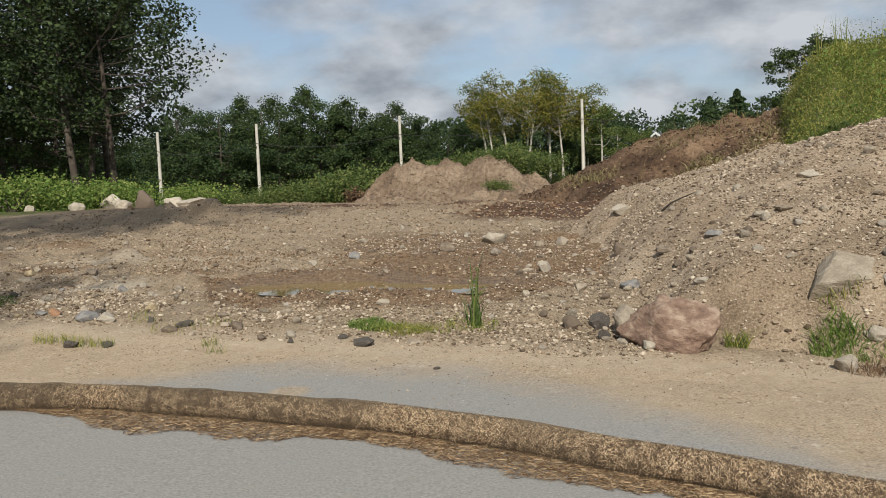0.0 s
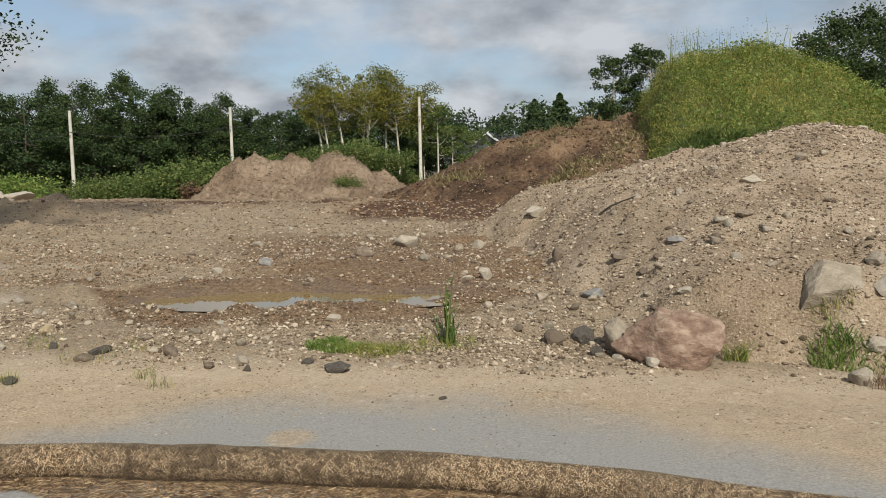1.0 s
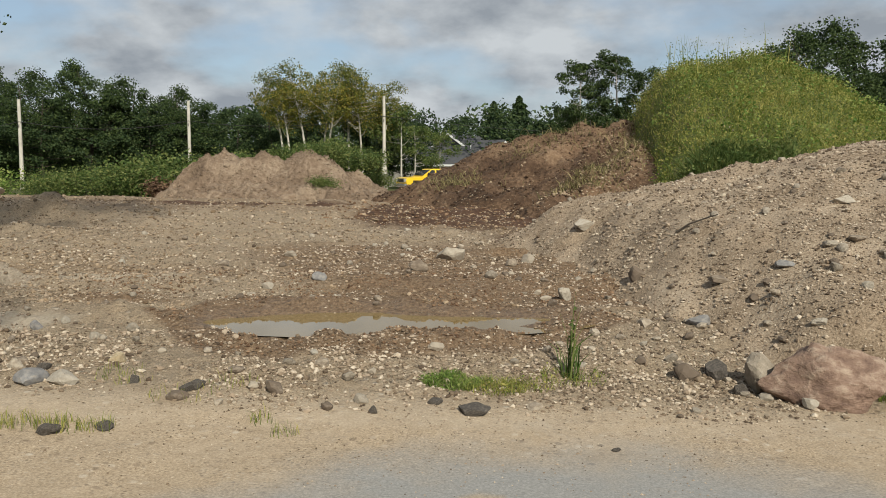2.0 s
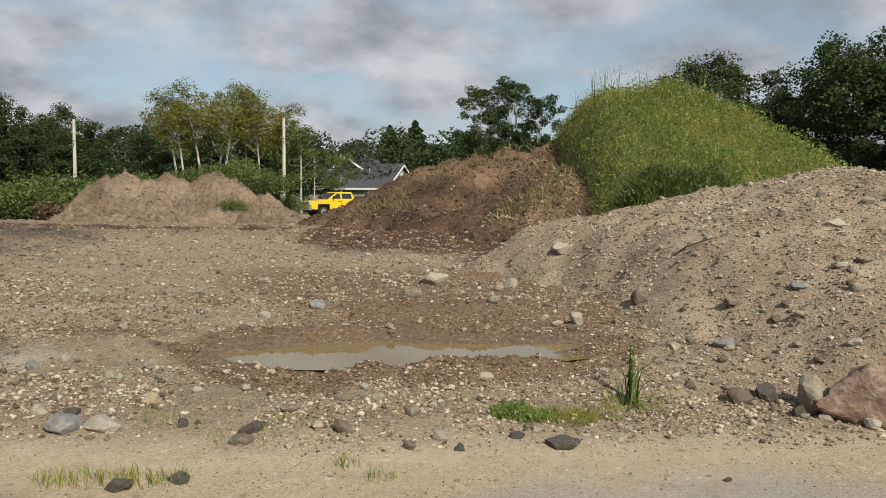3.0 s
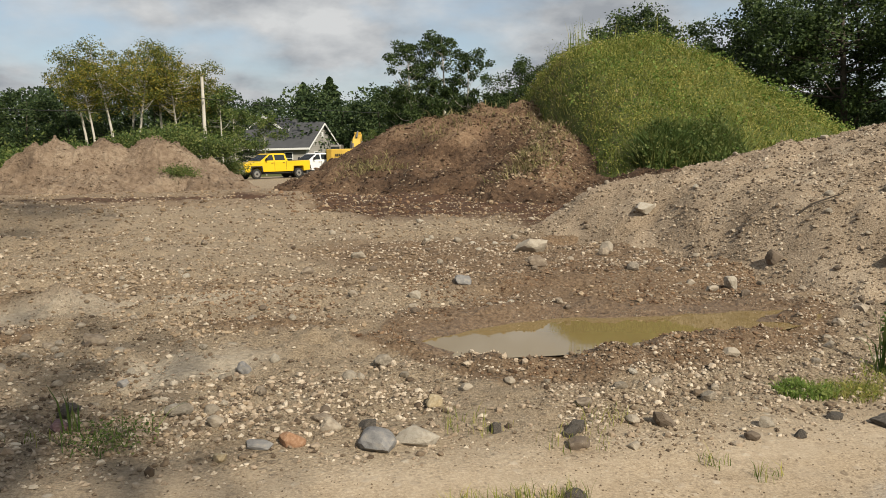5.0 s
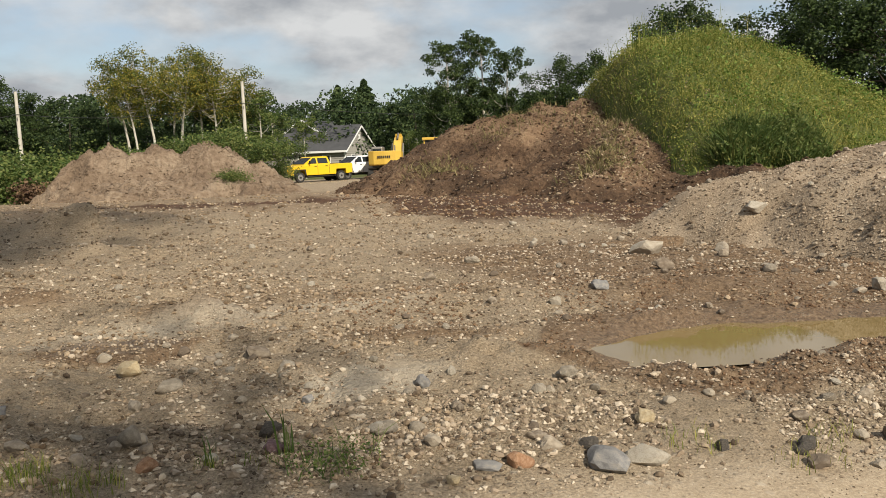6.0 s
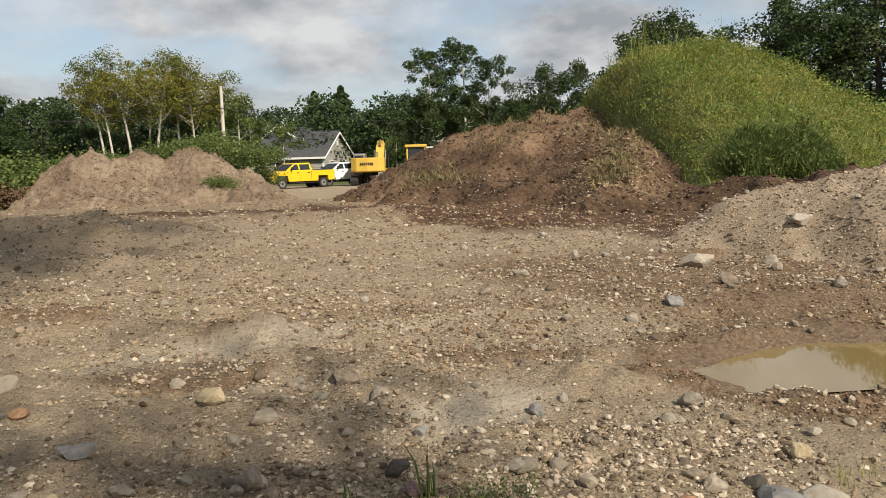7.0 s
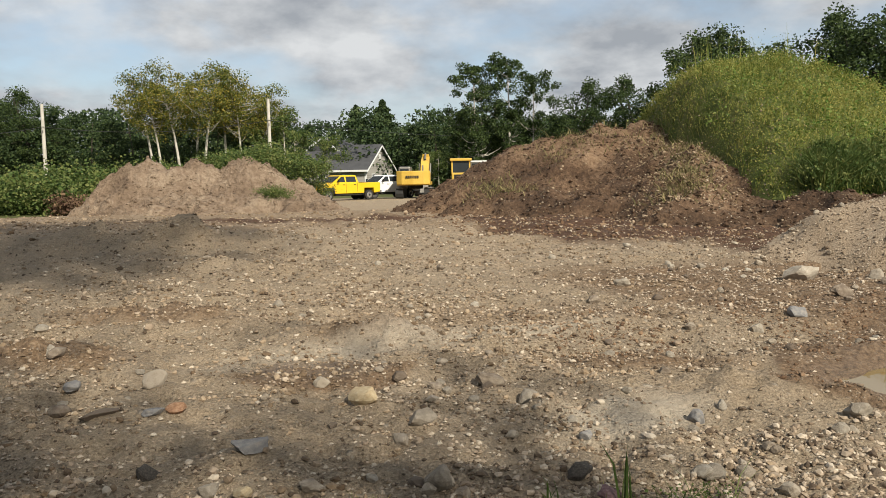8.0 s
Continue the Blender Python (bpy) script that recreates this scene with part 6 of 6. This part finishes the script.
def build_house():
    L, D, H, R = 15.0, 8.4, 3.0, 2.75
    ob = thing("house", (5.2, 99.0, -0.45), "single-storey house with grey siding and charcoal roof", "house", turn=-32)
    # local: the long front along -x at y = 0, the gable end at x = 0
    bm = bmesh.new()
    prism(bm, [(0, 0), (D, 0), (D, H), (D / 2, H + R), (0, H)], -L, 0, axis=0)
    wall = part("wall", bm, SIDING, ob)
    for k in range(22):
        z = 0.12 + k * 0.26
        half = D / 2 if z < H else D / 2 * (1 - (z - H) / R)
        if half < 0.3:
            break
        part("siding_board", prism(bmesh.new(), [(0.004, z), (0.03, z), (0.004, z + 0.22)], D / 2 - half + 0.03, D / 2 + half - 0.03, axis=1), SIDING, wall)
        if z < H - 0.2:
            part("siding_board", prism(bmesh.new(), [(-0.004, z), (-0.03, z), (-0.004, z + 0.22)], -L, 0, axis=0), SIDING, wall)
    for side in (0, 1):
        bm = bmesh.new()
        s = (H + 0.02, H + R + 0.02)
        a = (-0.45, s[0] - 0.3) if side == 0 else (D + 0.45, s[0] - 0.3)
        prism(bm, [a, (D / 2, s[1]), (D / 2, s[1] + 0.16), (a[0], a[1] + 0.16)], -L - 0.4, 0.4, axis=0)
        roof = part("roof", bm, ROOFING, ob)
        bm = bmesh.new()
        prism(bm, [(a[0], a[1] - 0.16), (D / 2, s[1] - 0.2), (D / 2, s[1] + 0.04), (a[0], a[1] + 0.06)], 0.37, 0.44, axis=0)
        part("rake_board", bm, TRIM, ob)
    part("fascia", block(bmesh.new(), (-L - 0.4, -0.5, H - 0.38), (0.4, -0.44, H - 0.15), 0.01), TRIM, ob)
    part("corner_board", block(bmesh.new(), (-0.14, -0.045, 0), (0.045, 0.12, H), 0.005), TRIM, ob)
    part("vent_pipe", drum(bmesh.new(), (-3.6, 2.6, H + R - 0.75), 0.07, 0.9, "z", 10), TRIM, ob)
    part("gable_vent", block(bmesh.new(), (0.02, D / 2 - 0.25, H + 1.0), (0.06, D / 2 + 0.25, H + 1.7), 0.01), TRIM, ob)
    build_window(ob, -2.4, 1.0, 0.9, 1.3, -0.035)
    build_window(ob, -5.6, 1.0, 0.9, 1.3, -0.035)
    build_window(ob, 2.2, 1.0, 0.9, 1.3, -0.035, 1)
    build_window(ob, 6.0, 1.0, 0.9, 1.3, -0.035, 1)
    # taller wing behind
    bm = bmesh.new()
    prism(bm, [(-13.0, H - 0.2), (-7.2, H + R + 1.0), (-1.4, H - 0.2)], 3.2, 13, axis=1)
    part("wing_roof", bm, ROOFING, ob)
    bm = bmesh.new()
    prism(bm, [(-13.2, H - 0.4), (-7.2, H + R + 0.85), (-7.2, H + R + 1.1), (-13.2, H - 0.1)], 3.05, 3.2, axis=1)
    prism(bm, [(-1.2, H - 0.4), (-7.2, H + R + 0.85), (-7.2, H + R + 1.1), (-1.2, H - 0.1)], 3.05, 3.2, axis=1)
    part("wing_rake_board", bm, TRIM, ob)


build_house()


# ---- vehicles; each faces +x in its own space ----
def add_wheel(parent, x, y, r, width, hub=STEEL):
    tyre = part("wheel", drum(bmesh.new(), (x, y, r), r, width, "y", 28, 0.035), BLACK, parent, smooth=False)
    side = math.copysign(1, y)
    part("rim", drum(bmesh.new(), (x, y + side * width * 0.42, r), r * 0.62, width * 0.25, "y", 20, 0.02), hub, tyre)
    part("hub", drum(bmesh.new(), (x, y + side * width * 0.56, r), r * 0.2, width * 0.12, "y", 12, 0.01), BLACK, tyre)


def build_pickup(x, y, turn, paint, label, name="pickup_truck"):
    z = float(base_z(np.float64(x), np.float64(y)))
    ob = thing(name, (x, y, z), label, "pickup truck", turn=turn)
    W = 1.0
    bm = bmesh.new()
    prism(bm, [(-3.05, 0.62), (-2.45, 0.55), (-2.4, 0.95), (-1.5, 0.95), (-1.45, 0.55), (1.35, 0.55), (1.4, 0.98), (2.35, 0.98), (2.4, 0.55), (2.95, 0.6), (3.02, 1.0),
               (2.95, 1.22), (1.45, 1.34), (-0.95, 1.36), (-0.97, 1.36), (-3.05, 1.38)], -W, W, axis=1, bevel=0.045)
    part("body", bm, paint, ob)
    bm = bmesh.new()
    vs = []
    for zz, x0, x1, hw in ((1.33, -1.0, 1.5, 0.96), (1.42, -0.98, 1.42, 0.95), (1.97, -0.8, 0.55, 0.80)):
        vs.append([bm.verts.new(c) for c in ((x0, -hw, zz), (x1, -hw, zz), (x1, hw, zz), (x0, hw, zz))])
    for a, b in zip(vs, vs[1:]):
        for k in range(4):
            bm.faces.new((a[k - 1], a[k], b[k], b[k - 1]))
    bm.faces.new(vs[-1])
    bmesh.ops.recalc_face_normals(bm, faces=bm.faces)
    bmesh.ops.bevel(bm, geom=list(bm.edges), offset=0.04, segments=2, affect="EDGES")
    part("cab", bm, paint, ob)
    for s in (-1, 1):
        for lo, hi in ((0.32, 1.12), (-0.72, 0.2)):
            bm = bmesh.new()
            low, top = 0.965, 0.852
            q = [(lo, 1.44, low), (hi, 1.44, low), (min(hi, 0.62 if hi > 0.5 else hi), 1.86, top), (lo + 0.04, 1.86, top)]
            a = [bm.verts.new((u, s * w, v)) for u, v, w in q]
            b = [bm.verts.new((u, s * (w - 0.05), v)) for u, v, w in q]
            bm.faces.new(a)
            bm.faces.new(b[::-1])
            for k in range(4):
                bm.faces.new((a[k - 1], a[k], b[k], b[k - 1]))
            bmesh.ops.recalc_face_normals(bm, faces=bm.faces)
            part("side_window", bm, GLASS, ob)
        for d in (0.26, -0.82):
            part("door_seam", block(bmesh.new(), (d - 0.012, s * 1.0 - 0.006, 0.62), (d + 0.012, s * 1.0 + 0.006, 1.34)), BLACK, ob)
        for d in (0.36, -0.66):
            part("door_handle", block(bmesh.new(), (d, s * 1.012 - 0.015, 1.2), (d + 0.2, s * 1.012 + 0.015, 1.25), 0.008), BLACK, ob)
        part("mirror", block(bmesh.new(), (0.98, s * 1.16 - 0.1, 1.42), (1.1, s * 1.16 + 0.1, 1.66), 0.03), BLACK, ob)
        part("headlight", block(bmesh.new(), (2.93, s * 0.78 - 0.16, 0.92), (3.03, s * 0.78 + 0.16, 1.16), 0.02), LAMPGLASS, ob)
        part("tail_light", block(bmesh.new(), (-3.08, s * 0.9 - 0.07, 0.9), (-3.02, s * 0.9 + 0.07, 1.3), 0.015), RUSTY, ob)
        part("fender_flare", prism(bmesh.new(), [(1.3, 0.55), (1.38, 1.02), (2.38, 1.02), (2.46, 0.55), (2.36, 0.55), (2.28, 0.95), (1.48, 0.95), (1.4, 0.55)], s * 0.99 - 0.03, s * 0.99 + 0.03, axis=1), BLACK, ob)
        part("running_board", block(bmesh.new(), (-1.2, s * 0.98 - 0.12, 0.42), (1.2, s * 0.98 + 0.04, 0.48), 0.015), BLACK, ob)
    bm = bmesh.new()
    q = [(1.44, -0.86, 1.43), (1.44, 0.86, 1.43), (0.66, 0.74, 1.90), (0.66, -0.74, 1.90)]
    bm.faces.new([bm.verts.new(c) for c in q])
    bmesh.ops.solidify(bm, geom=bm.faces[:], thickness=0.04)
    part("windscreen", bm, GLASS, ob)
    part("rear_window", block(bmesh.new(), (-0.97, -0.7, 1.46), (-0.9, 0.7, 1.84), 0.01), GLASS, ob)
    part("grille", block(bmesh.new(), (2.96, -0.6, 0.86), (3.05, 0.6, 1.18), 0.02), CHROME, ob)
    for k in range(3):
        part("grille_slot", block(bmesh.new(), (3.03, -0.54, 0.9 + k * 0.09), (3.06, 0.54, 0.95 + k * 0.09), 0.006), BLACK, ob)
    part("front_bumper", block(bmesh.new(), (2.9, -1.0, 0.52), (3.16, 1.0, 0.76), 0.04), CHROME, ob)
    part("rear_bumper", block(bmesh.new(), (-3.2, -0.98, 0.56), (-3.0, 0.98, 0.74), 0.03), CHROME, ob)
    part("underbody", block(bmesh.new(), (-2.9, -0.72, 0.36), (2.8, 0.72, 0.66), 0.03), BLACK, ob)
    part("bed_floor", block(bmesh.new(), (-2.98, -0.85, 1.375), (-1.05, 0.85, 1.39)), BLACK, ob)
    for wx in (1.88, -1.95):
        for wy in (-0.88, 0.88):
            add_wheel(ob, wx, wy, 0.4, 0.27, CHROME)
    return ob


build_pickup(-1.1, 69.2, 208, YPAINT, "bright yellow crew-cab pickup truck parked on gravel")
build_pickup(3.1, 73.5, 208, WPAINT, "white pickup truck parked behind a yellow one")


def build_excavator(x, y, turn):
    z = float(base_z(np.float64(x), np.float64(y)))
    ob = thing("excavator", (x, y, z), "yellow tracked excavator with its arm folded up", "excavator", turn=turn)
    for s in (-1, 1):
        bm = bmesh.new()
        prism(bm, [(-1.9, 0.12), (-1.6, 0.0), (1.6, 0.0), (1.9, 0.12), (2.0, 0.42), (1.9, 0.72), (1.6, 0.84), (-1.6, 0.84), (-1.9, 0.72), (-2.0, 0.42)], s * 1.15 - 0.3, s * 1.15 + 0.3, axis=1, bevel=0.03)
        track = part("track", bm, BLACK, ob)
        for k in range(12):
            part("track_shoe", block(bmesh.new(), (-1.75 + k * 0.3, s * 1.15 - 0.31, 0.83), (-1.53 + k * 0.3, s * 1.15 + 0.31, 0.88), 0.008), STEEL, track)
            if k in (0, 11):
                part("sprocket", drum(bmesh.new(), (-1.6 + k * 0.29, s * 1.46, 0.42), 0.3, 0.06, "y", 16, 0.01), STEEL, track)
    part("turntable", drum(bmesh.new(), (0, 0, 0.95), 0.65, 0.35, "z", 24, 0.02), BLACK, ob)
    part("deck", block(bmesh.new(), (-1.9, -1.35, 1.08), (1.6, 1.35, 1.35), 0.03), MPAINT, ob)
    bm = bmesh.new()
    prism(bm, [(-2.1, -1.35), (-2.45, -0.9), (-2.55, 0), (-2.45, 0.9), (-2.1, 1.35), (-1.5, 1.35), (-1.5, -1.35)], 1.15, 2.25, axis=2, bevel=0.06)
    weight = part("counterweight", bm, MPAINT, ob)
    for k in range(7):  # the lettering, as plain bars
        part("marking", block(bmesh.new(), (-2.575, 0.46 - k * 0.155, 1.66), (-2.53, 0.56 - k * 0.155, 1.86), 0.004), BLACK, weight)
    part("engine_hood", block(bmesh.new(), (-1.55, -1.3, 1.35), (0.1, 1.3, 2.15), 0.08), MPAINT, ob)
    cab = part("cab", block(bmesh.new(), (-0.3, 0.35, 1.35), (1.5, 1.35, 2.62), 0.14), STEEL, ob)
    part("cab_window", block(bmesh.new(), (-0.33, 0.5, 1.8), (-0.28, 1.2, 2.45), 0.02), GLASS, cab)
    part("cab_window", block(bmesh.new(), (0.1, 1.33, 1.85), (1.35, 1.38, 2.45), 0.02), GLASS, cab)
    part("exhaust", drum(bmesh.new(), (-0.8, -0.7, 2.4), 0.07, 0.6, "z", 12), STEEL, ob)

    def arm(name, pts, half):
        bm = bmesh.new()
        prism(bm, pts, -0.75 - half, -0.75 + half, axis=1, bevel=0.04)
        return part(name, bm, MPAINT, ob)

    arm("boom", [(0.6, 1.5), (1.1, 1.35), (1.9, 2.35), (3.1, 3.0), (3.0, 3.5), (1.6, 3.1), (0.7, 2.2)], 0.34)
    arm("stick", [(2.6, 3.7), (3.3, 3.55), (3.75, 1.5), (3.45, 1.25), (3.1, 1.5)], 0.28)
    bm = bmesh.new()
    prism(bm, [(3.0, 1.4), (3.6, 1.3), (3.75, 0.5), (3.2, 0.05), (2.6, 0.2), (2.75, 0.7)], -0.9, 0.25, axis=1, bevel=0.03)
    part("bucket", bm, STEEL, ob)
    for dy in (-1.2, -0.3):
        v, f = tube([(0.75, dy, 1.5), (1.75, dy, 2.85)], [0.08, 0.08], 10)
        new("hydraulic_ram", mesh_of("hydraulic_ram", v, f, STEEL, True)).parent = ob
    v, f = tube([(1.6, -0.75, 3.2), (2.7, -0.75, 3.72)], [0.08, 0.08], 10)
    new("hydraulic_ram", mesh_of("hydraulic_ram", v, f, STEEL, True)).parent = ob
    return ob


build_excavator(5.3, 71.5, 74)


def build_loader(x, y, turn, z_off=0.0):
    z = float(base_z(np.float64(x), np.float64(y)))
    ob = thing("wheel_loader", (x, y, z), "yellow loader with a glazed cab parked behind the soil", "loader", turn=turn)
    part("hood", block(bmesh.new(), (-2.9, -0.75, 0.9), (-0.6, 0.75, 2.05), 0.08), MPAINT, ob)
    part("grille", block(bmesh.new(), (-2.95, -0.55, 1.15), (-2.88, 0.55, 1.9), 0.02), BLACK, ob)
    part("chassis", block(bmesh.new(), (-2.7, -0.6, 0.55), (2.2, 0.6, 0.95), 0.04), MPAINT, ob)
    part("cab_base", block(bmesh.new(), (-0.6, -0.8, 0.95), (1.0, 0.8, 1.75), 0.04), MPAINT, ob)
    for px in (-0.55, 0.9):
        for py in (-0.74, 0.74):
            part("cab_post", block(bmesh.new(), (px - 0.06, py - 0.06, 1.74), (px + 0.06, py + 0.06, 3.05), 0.015), MPAINT, ob)
    part("cab_roof", block(bmesh.new(), (-0.8, -0.92, 3.04), (1.15, 0.92, 3.26), 0.05), MPAINT, ob)
    for lo, hi in (((-0.57, -0.68, 1.78), (-0.53, 0.68, 3.02)), ((0.88, -0.68, 1.78), (0.92, 0.68, 3.02)), ((-0.49, -0.76, 1.78), (0.84, -0.72, 3.02)), ((-0.49, 0.72, 1.78), (0.84, 0.76, 3.02))):
        part("cab_window", block(bmesh.new(), lo, hi), GLASS, ob)
    for wx in (-1.7, 1.6):
        for wy in (-0.95, 0.95):
            add_wheel(ob, wx, wy, 0.7, 0.5, MPAINT)
    for s in (-1, 1):
        part("lift_arm", prism(bmesh.new(), [(0.9, 1.6), (1.2, 1.75), (3.2, 0.7), (3.1, 0.45)], s * 0.62 - 0.08, s * 0.62 + 0.08, axis=1), MPAINT, ob)
    bm = bmesh.new()
    prism(bm, [(3.0, 0.1), (3.9, 0.05), (3.3, 0.35), (3.15, 0.9), (3.4, 1.2), (3.05, 1.05), (2.9, 0.5)], -1.25, 1.25, axis=1)
    part("bucket", bm, STEEL, ob)
    return ob


build_loader(9.4, 72.0, 75)


def build_box_van(x, y, turn):
    z = float(base_z(np.float64(x), np.float64(y)))
    ob = thing("service_truck", (x, y, z), "pale service truck with a glazed cab behind the soil mound", "truck", turn=turn)
    part("cab", block(bmesh.new(), (-1.0, -1.05, 0.7), (1.1, 1.05, 3.0), 0.12), STEEL, ob)
    part("roof", block(bmesh.new(), (-1.05, -1.1, 2.95), (1.15, 1.1, 3.08), 0.04), WPAINT, ob)
    part("windscreen", block(bmesh.new(), (-1.03, -0.9, 1.9), (-0.98, 0.9, 2.85), 0.02), GLASS, ob)
    for s in (-1, 1):
        part("side_window", block(bmesh.new(), (-0.6, s * 1.05 - 0.02, 1.9), (0.9, s * 1.05 + 0.02, 2.8), 0.01), GLASS, ob)
    part("box", block(bmesh.new(), (1.15, -1.15, 0.8), (4.2, 1.15, 2.4), 0.04), WPAINT, ob)
    for wx in (-0.2, 3.2):
        for wy in (-0.95, 0.95):
            add_wheel(ob, wx, wy, 0.48, 0.3)


build_box_van(11.8, 73.5, 70)
